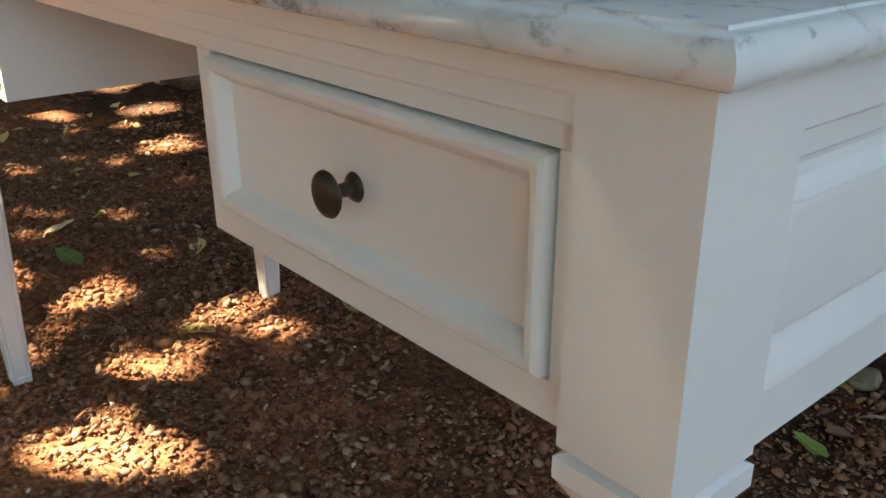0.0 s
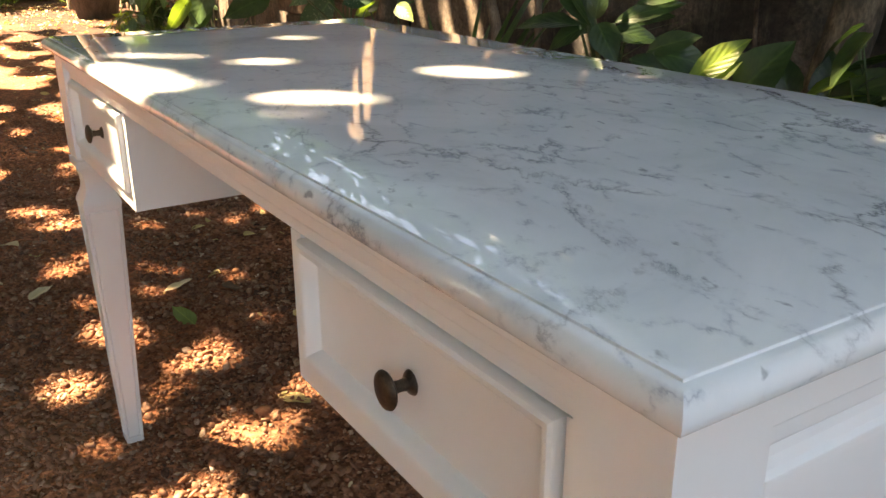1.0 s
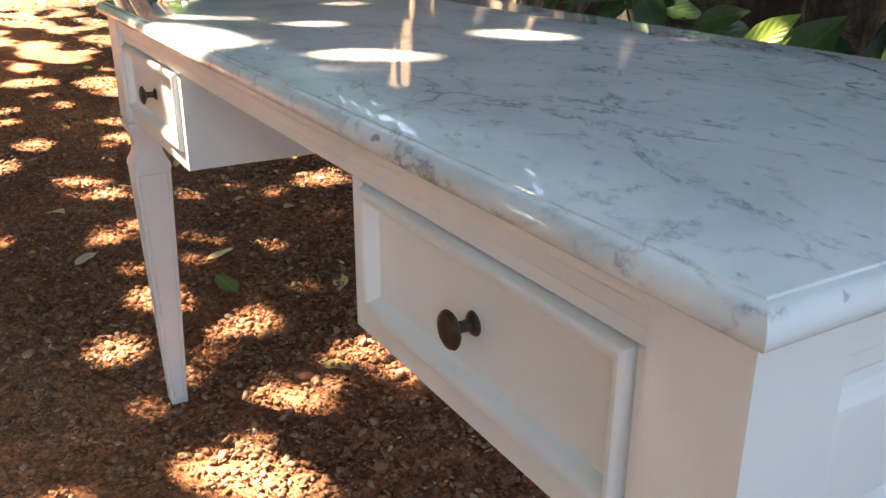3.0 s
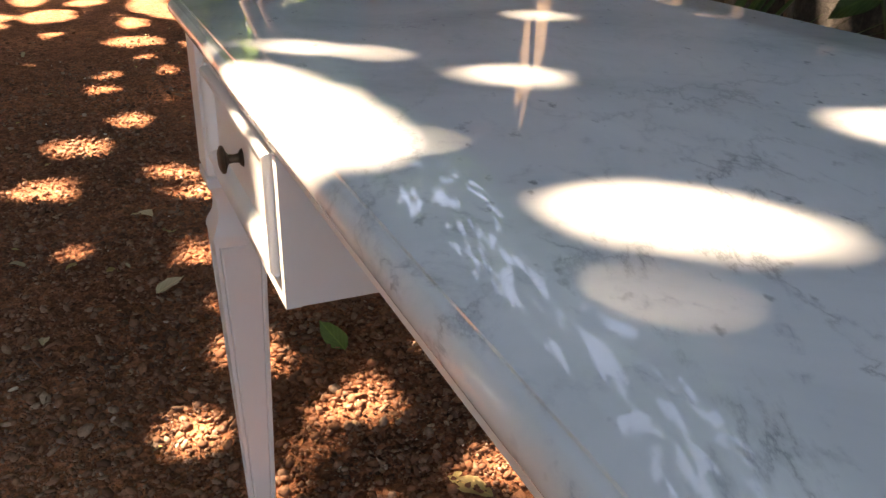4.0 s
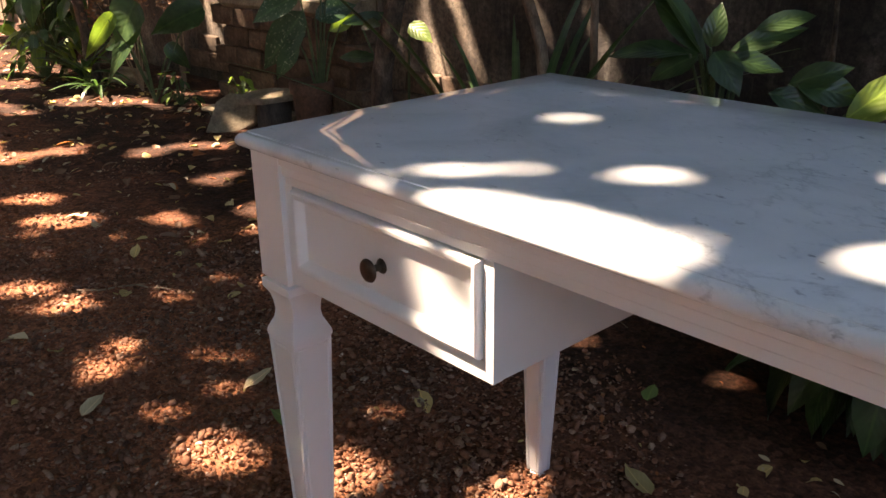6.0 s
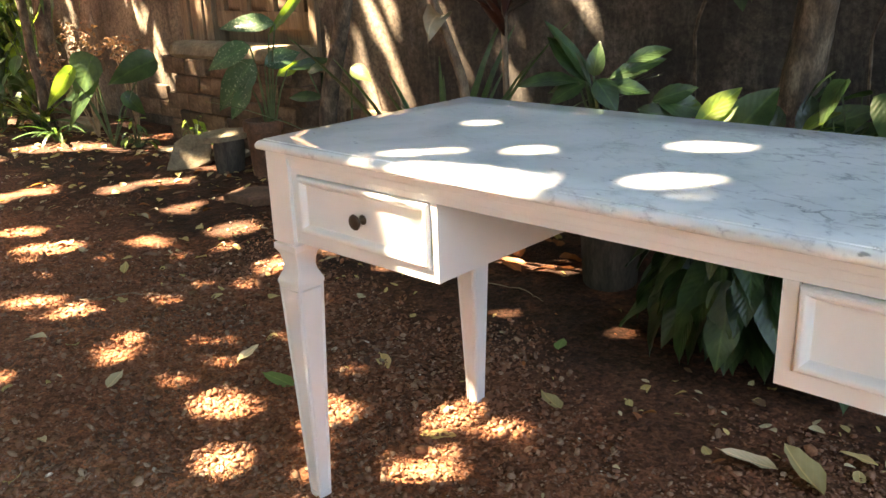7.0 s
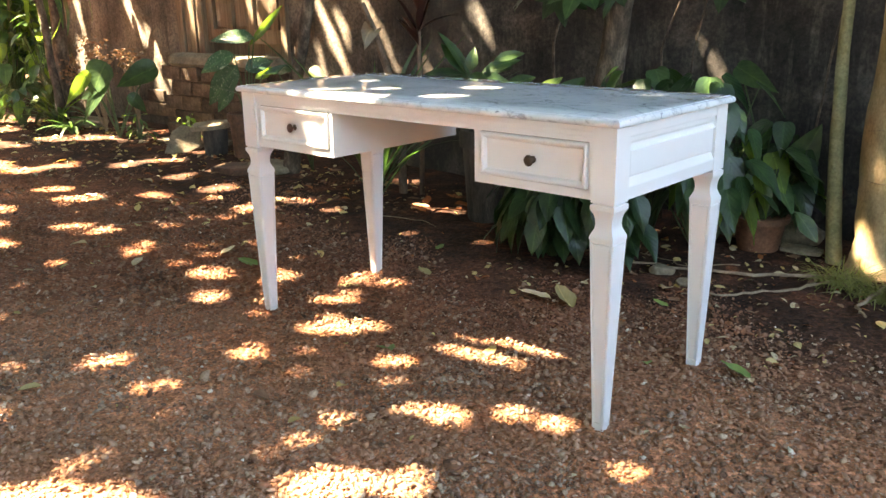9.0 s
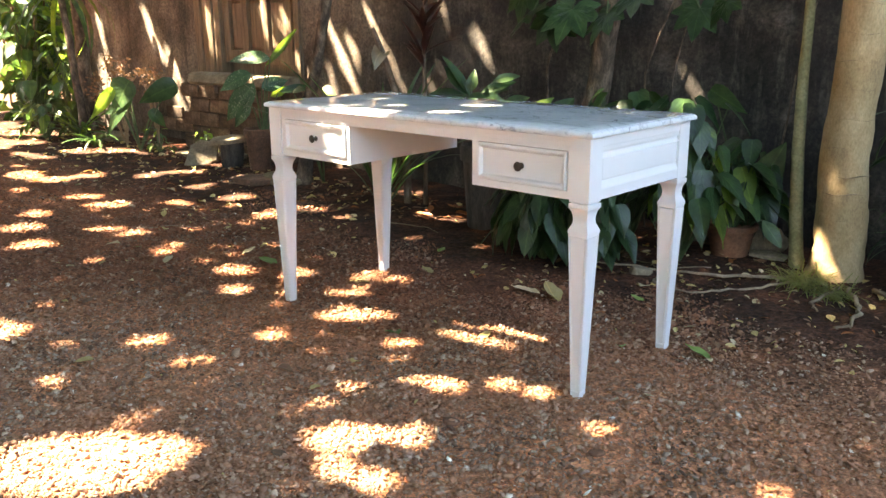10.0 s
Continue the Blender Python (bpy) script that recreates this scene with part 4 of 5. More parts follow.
def leaf_scars(root):
    """Thin dark rings left by old fronds, broken and uneven, one part each."""
    rn = random.Random(6)
    zs = [p[1] for p in PALM]
    z = 0.13
    while z < 1.3:
        z += rn.uniform(0.05, 0.14)
        i = max(k for k in range(len(PALM) - 1) if zs[k] <= z)
        f = (z - zs[i]) / (zs[i + 1] - zs[i])
        r = (PALM[i][2] * (1 - f) + PALM[i + 1][2] * f) * 0.992
        cx = PALM[i][0] * (1 - f) + PALM[i + 1][0] * f
        start, sweep = rn.uniform(3.0, 5.2), rn.uniform(0.7, 2.4)
        tilt, ph = rn.uniform(-0.06, 0.06), rn.uniform(0, 6.28)
        bm = bmesh.new()
        loops = []
        for q in range(25):
            a = start + sweep * q / 24
            h = 0.0015 * (1 + 0.5 * math.sin(a * 3 + ph)) * math.sin(math.pi * (q + 0.4) / 25)
            zz = z + tilt * r * math.cos(a + ph) + 0.004 * math.sin(a * 4 + ph)
            c, d = math.cos(a), math.sin(a)
            loops.append([(cx + (r - 0.006) * c, (r - 0.006) * d, zz - h), (cx + (r + 0.0035) * c, (r + 0.0035) * d, zz - h * 0.5), (cx + (r + 0.004) * c, (r + 0.004) * d, zz + h * 0.4), (cx + (r - 0.006) * c, (r - 0.006) * d, zz + h)])
        rings(bm, loops)
        part("leaf_scar", bm, SCARBARK, root, smooth=True)


leaf_scars(palm)
tree("slim_tree", (1.37, 1.78), "slim straight tree stem with smooth green bark", [(0, 0, -0.05), (-0.05, 0, 0.5), (-0.055, 0.0, 1.0), (-0.03, 0, 3.0)], [0.032, 0.026, 0.021, 0.017], SLIMBARK, 0.0, 2)
fig = tree("papaya_tree", (0.235, 1.74), "leaning bark-covered tree with lobed leaves", [(0, 0, -0.05), (0.05, 0, 0.4), (0.10, 0, 0.75), (0.14, 0, 1.05), (0.22, -0.05, 1.8), (0.4, -0.1, 3.0)], [0.085, 0.07, 0.06, 0.055, 0.05, 0.04], DARKBARK, 0.0, 3)
tree("slim_tree", (-1.78, 1.55), "dark slim tree trunk against the wall", [(0, 0, -0.05), (0.07, 0, 0.4), (0.15, 0, 0.67), (0.24, 0, 0.94), (0.40, 0, 1.5), (0.7, 0, 3.0)], [0.055, 0.042, 0.036, 0.033, 0.03, 0.028], DARKBARK, 0.0, 4)
tree("dead_stem", (-0.84, 1.58), "short leaning dead stem by the wall", [(0, 0, -0.05), (-0.02, 0, 0.35), (-0.08, 0, 0.62), (-0.19, 0, 0.86), (-0.27, 0, 1.0)], [0.024, 0.022, 0.02, 0.017, 0.013], BARK, 0.0, 5)
strap_tree = tree("garden_tree", (-4.86, 1.60), "slim brown trunk with arching strap leaves", [(0, 0, -0.05), (-0.04, 0, 0.3), (-0.09, 0, 0.6), (-0.18, 0, 1.15), (-0.3, 0, 2.0)], [0.055, 0.036, 0.031, 0.03, 0.03], DARKBARK, 0.0, 6)
tree("garden_tree", (-5.45, 1.93), "thick brown trunk close to the wall", [(0, 0, -0.05), (0.0, 0, 0.6), (0.03, 0, 1.2), (0.1, 0, 2.8)], [0.08, 0.065, 0.06, 0.05], DARKBARK, 0.0, 7)
for k, (x, z, r) in enumerate(((0.50, 2.5, 0.005), (-0.15, 2.5, 0.007), (0.56, 2.4, 0.004), (1.12, 2.5, 0.005))):
    root = tree("climbing_stem", (x, 1.98), "thin climbing stem on the wall", [(0, 0, -0.02), (0.05 * (k - 1.5), 0.05, 0.8), (0.16, 0.08, 1.4), (0.2, 0.1, z)], [r, r, r * 0.9, r * 0.8], DARKBARK, 0.0, 10 + k)


def lobed_leaves(root, seed):
    """Big palmate leaves on long stalks, on the leaning tree."""
    rnd = random.Random(seed)
    for k, (x, y, z, s) in enumerate(((-0.20, -0.15, 1.10, 0.17), (-0.07, -0.16, 1.07, 0.16), (0.05, -0.18, 1.10, 0.18), (0.24, -0.18, 1.08, 0.15), (0.68, -0.15, 1.10, 0.14), (0.38, -0.15, 1.17, 0.15), (0.80, -0.15, 1.13, 0.12), (-0.28, -0.1, 1.22, 0.18))):
        bm = bmesh.new()
        start = Vector((0.22, -0.05, 1.75))
        tip = Vector((x, y, z))
        tube(bm, [start, start.lerp(tip, 0.5) + Vector((0, -0.02, 0.05)), tip], [0.007, 0.005, 0.004], 6)
        for f in bm.faces:
            f.material_index = 1
        face = Matrix.Translation(tip) @ Euler((radians(rnd.uniform(-70, -35)), rnd.uniform(-0.3, 0.3), rnd.uniform(2.6, 3.7))).to_matrix().to_4x4()
        for j in range(7):
            m = face @ Matrix.Rotation(radians(-120 + 40 * j), 4, "Z")
            blade(bm, m, s * (1.15 - 0.13 * abs(j - 3)), s * 0.50, "lance", 0.25, 0.06, 0.03, j + k)
        part("leaf", bm, [LEAF_DARK, STALK], root)


lobed_leaves(fig, 2)


def crown_of_straps(root, top, n, seed):
    rnd = random.Random(seed)
    for k in range(n):
        bm = bmesh.new()
        m = Matrix.Translation(top) @ Matrix.Rotation(rnd.uniform(0, 6.28), 4, "Z") @ Matrix.Rotation(rnd.uniform(-0.4, 1.0), 4, "X")
        blade(bm, m, rnd.uniform(0.5, 0.8), 0.05, "strap", rnd.uniform(1.2, 2.4), 0.3, 0.0, k)
        part("leaf", bm, LEAF_MID if k % 3 else LEAF_LIGHT, root)


crown_of_straps(strap_tree, (-0.19, 0, 1.28), 13, 4)

# curled dead leaf caught on the dead stem
bm = bmesh.new()
blade(bm, pose(0, 0, 0, 35, 20, 70), 0.16, 0.11, "ovate", 3.0, 0.8, 0.10, 2)
part("curled_dead_leaf", bm, LEAF_WITHERED, label="pale curled dead leaf caught on a stem", category="leaf", at=pose(-0.97, 1.52, 0.88, 0, 0, 0))


# ---- far greenery past the end of the yard ----
def bush(name, at, label, n, rx, ry, h, size, mat, seed, light=0.5, category="bush"):
    rnd = random.Random(seed)
    x, y = at
    bm = bmesh.new()
    for k in range(n):
        a, q, z = rnd.uniform(0, 6.28), math.sqrt(rnd.random()), rnd.random()
        lump = 0.75 + 0.35 * noise.noise(Vector((math.cos(a) * 1.5, math.sin(a) * 1.5, z * 2 + seed)))
        w = math.sqrt(max(0.05, 1 - (z - 0.35) ** 2 * 1.6)) * lump
        p = Vector((rx * q * w * math.cos(a), ry * q * w * math.sin(a), h * z * (0.8 + 0.3 * lump)))
        m = Matrix.Translation(p) @ Euler((rnd.uniform(-1.2, 1.2), rnd.uniform(-1.2, 1.2), rnd.uniform(0, 6.28))).to_matrix().to_4x4()
        s = size * rnd.uniform(0.6, 1.4)
        v = [bm.verts.new(m @ Vector(c)) for c in ((0, 0, 0), (s * 0.28, s * 0.45, 0.05 * s), (0, s, -0.1 * s), (-s * 0.28, s * 0.45, 0.05 * s))]
        f = bm.faces.new(v)
        f.material_index = int(rnd.random() < light)
    root = empty(name, pose(x, y, ground_z(x, y)), label, category)
    part("crown", bm, [mat, LEAF_LIGHT], root, kind="stuff")
    bm = bmesh.new()
    for k in range(6):
        a = k * 1.05
        tube(bm, [(0, 0, -0.05), (0.3 * rx * math.cos(a), 0.3 * ry * math.sin(a), 0.4 * h), (0.6 * rx * math.cos(a), 0.6 * ry * math.sin(a), 0.75 * h)], [0.03, 0.02, 0.008], 6)
    part("branches", bm, BARK, root)


bush("bush", (-6.7, 1.95), "leafy green bush at the end of the yard", 420, 0.55, 0.35, 1.7, 0.20, LEAF_MID, 31, 0.3)
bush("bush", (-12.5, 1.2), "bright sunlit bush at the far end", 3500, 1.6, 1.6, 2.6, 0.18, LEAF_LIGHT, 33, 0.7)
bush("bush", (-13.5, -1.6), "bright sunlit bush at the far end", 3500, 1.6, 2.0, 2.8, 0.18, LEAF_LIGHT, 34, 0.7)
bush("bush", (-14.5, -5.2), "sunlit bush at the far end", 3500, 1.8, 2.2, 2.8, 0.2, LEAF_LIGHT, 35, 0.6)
tree("garden_tree", (-9.9, 1.85), "leaning tree trunk in the far corner", [(0, 0, -0.05), (-0.2, 0, 0.6), (-0.5, 0, 1.4), (-1.0, 0, 3)], [0.12, 0.1, 0.09, 0.06], BARK, 0.0, 21)
tree("garden_tree", (-9.6, 1.9), "leaning tree trunk in the far corner", [(0, 0, -0.05), (0.1, 0, 0.6), (0.3, 0, 1.4), (0.5, 0, 3)], [0.12, 0.1, 0.09, 0.06], BARK, 0.0, 22)
pot("clay_pot", (-9.3, 1.75), 0.22, 0.34, CLAY, "clay pot in the far corner", 0.25)
pot("clay_pot", (-8.6, 1.80), 0.28, 0.28, DARKPOT, "wide dark bowl pot in the far corner")


# pale leaves mixed into the first bush brighten it by colour
bush("bush", (-9.6, 4.6), "tall leafy bush past the end of the wall", 5500, 2.6, 1.2, 5.2, 0.26, LEAF_FAR, 36, 0.45)
bush("bush", (-13.2, 3.6), "tall leafy bush past the end of the wall", 4500, 2.0, 1.4, 4.6, 0.26, LEAF_FAR, 37, 0.05)
# dense trees added past the yard so the marble reflects something dark
for k in range(7):
    bush("screen_tree", (-16.0 - 1.2 * (k % 2), -10.0 + 3.0 * k), "tall dense leafy tree added past the yard to darken reflections", 4500, 2.6, 2.2, 8.5, 0.5, LEAF_FAR, 90 + k, 0.0, "tree")
# unseen bushes added behind the camera, to keep low sky off the desk front
for k in range(6):
    bush("screen_bush", (-8.0 + 3.0 * k, -6.2 - 0.4 * (k % 2)), "tall dense unseen bush added to block low sky", 2600, 1.9, 1.0, 3.6, 0.26, LEAF_FAR, 70 + k, 0.0)


# hidden trees added behind the wall to block low sky mirrored in the marble
for k in range(6):
    bush("screen_tree", (-5.6 + 1.9 * k, 4.0 + 0.4 * (k % 2)), "tall unseen leafy tree added behind the wall to block sky", 5200, 1.7, 0.8, 5.6, 0.36, LEAF_FAR, 110 + k, 0.0, "tree")
# out of view to the east: low bushes added to dim the end panel
for k in range(4):
    bush("screen_bush", (6.6 + 0.4 * (k % 2), -4.6 + 2.2 * k), "low unseen bush added to dim the desk's end panel", 1500, 0.8, 1.5, 1.5, 0.2, LEAF_FAR, 120 + k, 0.0)


def build_fence():
    """Weathered upright boards beyond the pots."""
    rnd = random.Random(8)
    fence = empty("fence", pose(-8.4, 2.35, ground_z(-8.4, 2.35)), "weathered brown board fence behind the far pots", "fence")
    for k in range(16):
        bm = bmesh.new()
        w, h = rnd.uniform(0.13, 0.17), rnd.uniform(1.45, 1.7)
        box(bm, -w / 2, w / 2, -0.012, 0.012, -0.05, h, 0.003)
        part("board", bm, WOOD, fence, at=pose(-1.9 + 0.18 * k, rnd.uniform(-0.01, 0.01), 0, 0, rnd.uniform(-1.5, 1.5), 0))
    for z in (0.4, 1.2):
        bm = bmesh.new()
        box(bm, -2.0, 0.95, 0.026, 0.07, z, z + 0.08, 0.004)
        part("rail", bm, WOOD, fence)


build_fence()


def build_litter():
    """Small dry leaves and flakes strewn over the far side of the yard."""
    rnd = random.Random(17)
    bm = bmesh.new()
    for k in range(2700):
        if k < 800:
            x, y = rnd.uniform(-11.0, -6.3), rnd.uniform(0.2, 2.0)
        elif k < 1700:
            x, y = rnd.uniform(-6.3, -0.6), 1.75 - 1.3 * rnd.random() ** 1.6
        elif k < 2300:
            x, y = rnd.uniform(-6.5, 2.2), rnd.uniform(-1.2, 1.9)
        else:
            x, y = rnd.uniform(0.3, 2.3), 1.85 - 1.2 * rnd.random()
        s = rnd.uniform(0.012, 0.048) if k < 1700 else rnd.uniform(0.006, 0.016) if k < 2300 else rnd.uniform(0.008, 0.036)
        m = pose(x, y, ground_z(x, y) + bumps(x, y) + 0.006, rnd.uniform(-16, 16), rnd.uniform(-16, 16), rnd.uniform(0, 360))
        blade(bm, m, s * 1.6, s * rnd.uniform(0.6, 1.0), rnd.choice(("ovate", "lance")), rnd.uniform(0.2, 1.2), rnd.uniform(-0.3, 0.6), 0.0, k, rnd.choice((0, 0, 1, 2, 2, 3)))
    part("leaf_litter", bm, [LEAF_FALLEN, LEAF_PALE, LEAF_DRY, LEAF_ORANGE], label="small dry leaves and flakes strewn over the earth", category="leaf litter", kind="stuff")


build_litter()


# ---- shade canopy ----
# gaps through which the sun falls, each named by a place that it lights, its half sizes and turn in degrees
GAPS = []


def gap(x, y, a, b, turn=0, z=0.0):
    if not z:  # the sun's own width spreads a patch that lies far below the leaves
        a, b = max(0.002, a - 0.006), max(0.002, b - 0.006)
    GAPS.append((x + SLOPE_X * z, y + SLOPE_Y * z, a, b, radians(turn)))


# on the yard before and under the desk
gap(0.62, -1.16, 0.25, 0.145, 41), gap(1.01, -0.61, 0.10, 0.05, 35), gap(1.16, -0.51, 0.038, 0.035), gap(1.14, -0.74, 0.042, 0.032), gap(1.24, -0.72, 0.038, 0.03)
gap(0.81, -0.38, 0.022, 0.022), gap(1.02, -0.19, 0.040, 0.028, 41), gap(1.14, -0.06, 0.040, 0.028, 41), gap(1.26, -0.04, 0.04, 0.034), gap(0.85, 0.163, 0.17, 0.022, 8)
gap(0.66, -0.02, 0.05, 0.03, 41), gap(0.33, 0.055, 0.145, 0.05, 41), gap(0.24, 0.10, 0.03, 0.03), gap(0.25, -0.26, 0.034, 0.030), gap(-0.04, -0.60, 0.036, 0.034), gap(-0.20, -0.82, 0.020, 0.020)
gap(-0.47, -0.88, 0.05, 0.05), gap(-0.24, 0.27, 0.042, 0.05, 50), gap(-0.14, 0.14, 0.022, 0.026), gap(0.15, 0.225, 0.055, 0.03, 45), gap(0.17, 0.465, 0.055, 0.026, 41), gap(0.035, 0.475, 0.036, 0.03)
gap(0.01, 0.39, 0.022, 0.02), gap(-0.27, -0.05, 0.044, 0.046, 45), gap(-0.49, 0.095, 0.045, 0.048, 39), gap(0.49, -0.95, 0.016, 0.016), gap(0.25, 0.43, 0.016, 0.016), gap(-0.06, 0.05, 0.018, 0.02)
gap(1.84, 0.86, 0.014, 0.014), gap(1.91, 0.71, 0.014, 0.012)
# further down the yard
gap(-0.99, 0.07, 0.04, 0.036), gap(-1.07, 0.17, 0.046, 0.026, 38), gap(-1.63, 0.10, 0.09, 0.05, 45), gap(-1.63, -0.29, 0.11, 0.06, 40), gap(-2.0, -0.18, 0.10, 0.08, 40), gap(-1.23, 0.87, 0.09, 0.06, 45)
gap(-1.18, 1.10, 0.07, 0.045, 40), gap(-1.16, 0.66, 0.02, 0.02), gap(-1.76, 1.03, 0.09, 0.09, 40), gap(-2.25, 1.08, 0.07, 0.08), gap(-2.18, 0.40, 0.13, 0.05, 40), gap(-2.50, 0.43, 0.10, 0.04, 36)
gap(-2.28, 0.02, 0.07, 0.05), gap(-2.76, 1.30, 0.12, 0.07, 36), gap(-2.85, 1.08, 0.08, 0.10), gap(-3.15, 0.80, 0.10, 0.06), gap(-3.22, 0.56, 0.13, 0.10, 40), gap(-3.55, 0.50, 0.14, 0.10)
gap(-3.72, 0.16, 0.14, 0.13, 45), gap(-4.12, 1.36, 0.30, 0.13, 40), gap(-3.96, 1.81, 0.06, 0.04), gap(-3.25, 1.74, 0.08, 0.05), gap(-2.60, 1.58, 0.02, 0.012, 0, 0.24), gap(-0.35, 1.46, 0.05, 0.03), gap(-5.02, 1.20, 0.15, 0.10), gap(-0.50, 1.40, 0.06, 0.035), gap(-0.9, 1.1, 0.05, 0.03)
# on the desk top
gap(0.485, -0.018, 0.135, 0.042, 10, 0.78), gap(0.60, 0.046, 0.006, 0.002, 35, 0.78), gap(0.312, 0.052, 0.030, 0.004, 45, 0.78), gap(0.36, 0.098, 0.012, 0.004, 30, 0.78), gap(0.262, -0.030, 0.003, 0.012, 0, 0.78)
gap(0.473, 0.175, 0.024, 0.013, 48, 0.78), gap(0.238, 0.325, 0.013, 0.011, 40, 0.78), gap(0.045, 0.50, 0.004, 0.012, 0, 0.78), gap(0.165, 0.50, 0.003, 0.003, 0, 0.78), gap(0.10, 0.02, 0.002, 0.004, 30, 0.78)
gap(0.76, 0.122, 0.056, 0.022, 45, 0.78), gap(0.785, 0.030, 0.002, 0.001, 45, 0.78), gap(0.822, 0.068, 0.002, 0.001, 45, 0.78), gap(0.705, 0.36, 0.050, 0.022, 32, 0.78), gap(0.81, 0.25, 0.003, 0.004, 20, 0.78), gap(1.235, 0.467, 0.020, 0.003, 48, 0.78)
# on the desk front
gap(0.340, -0.012, 0.022, 0.026, 0, 0.63), gap(0.413, -0.012, 0.010, 0.030, 0, 0.625), gap(1.352, -0.011, 0.0015, 0.004, 0, 0.665)


def wall_streak(x0, z0, x1, z1, w):
    """A slit that lights a slanting streak on the garden wall."""
    a, b = Vector((x0 + SLOPE_X * z0, SLOPE_Y * z0)), Vector((x1 + SLOPE_X * z1, SLOPE_Y * z1))
    m = (a + b) / 2
    GAPS.append((m.x, m.y + 2.12, (a - b).length / 2, w, math.atan2(b.y - a.y, b.x - a.x)))


for row in ((-4.64, 1.25, -4.49, 0.88, 0.007), (-4.44, 0.90, -4.04, 0.30, 0.010), (-4.28, 0.88, -4.01, 0.39, 0.013), (-5.47, 1.17, -5.40, 0.72, 0.018), (-4.18, 0.45, -4.17, 0.25, 0.024),
            (-2.46, 0.83, -2.39, 0.64, 0.013), (-2.14, 0.76, -2.06, 0.33, 0.018), (-2.02, 0.90, -1.81, 0.45, 0.020), (-1.93, 1.0, -1.87, 0.79, 0.009), (-2.64, 0.63, -2.64, 0.25, 0.015),
            (-1.56, 0.90, -1.38, 0.57, 0.012), (-1.14, 0.64, -1.10, 0.47, 0.007), (0.605, 0.83, 0.612, 0.74, 0.004), (-0.78, 1.05, -0.72, 0.84, 0.015), (-2.20, 1.18, -2.10, 0.95, 0.015),
            (-1.78, 1.20, -1.60, 0.92, 0.011), (-2.75, 1.25, -2.70, 1.0, 0.012), (-2.95, 1.2, -2.90, 0.95, 0.009), (-3.60, 1.2, -3.55, 0.75, 0.007), (-2.96, 1.12, -3.20, 2.1, 0.035), (-3.12, 1.35, -3.36, 2.1, 0.014)):
    wall_streak(*row)
# on trunks and leaves
gap(-6.5, 1.7, 0.14, 0.10, 0, 1.0), gap(-6.3, 1.75, 0.12, 0.08, 0, 0.6), gap(-6.6, 1.8, 0.14, 0.08, 0, 1.3), gap(-5.8, 1.8, 0.06, 0.05, 0, 0.8), gap(-5.1, 1.55, 0.08, 0.04, 0, 1.0)
gap(1.46, 1.63, 0.02, 0.05, 0, 0.20), gap(1.50, 1.63, 0.008, 0.03, 0, 0.45), gap(1.36, 1.70, 0.015, 0.02, 0, 0.08), gap(1.00, 1.45, 0.02, 0.02, 0, 0.62), gap(0.22, 1.42, 0.04, 0.02, 0, 0.66)
gap(-0.04, 1.46, 0.03, 0.02, 0, 0.80), gap(-0.18, 1.40, 0.02, 0.015, 0, 0.80), gap(-4.0, 1.35, 0.07, 0.05, 0, 0.45), gap(-3.92, 1.45, 0.03, 0.05, 0, 0.5), gap(-2.32, 1.82, 0.04, 0.04, 0, 0.6), gap(-1.42, 1.5, 0.03, 0.02, 0, 0.65)
gap(-2.3, 1.85, 0.03, 0.05, 0, 0.9), gap(-4.25, 1.65, 0.05, 0.05, 0, 0.68), gap(-4.13, 1.85, 0.05, 0.05, 0, 0.6), gap(-3.42, 1.86, 0.06, 0.04, 0, 0.15), gap(-2.9, 1.55, 0.04, 0.03, 0, 0.15), gap(-0.97, 1.55, 0.008, 0.006, 0, 0.88)


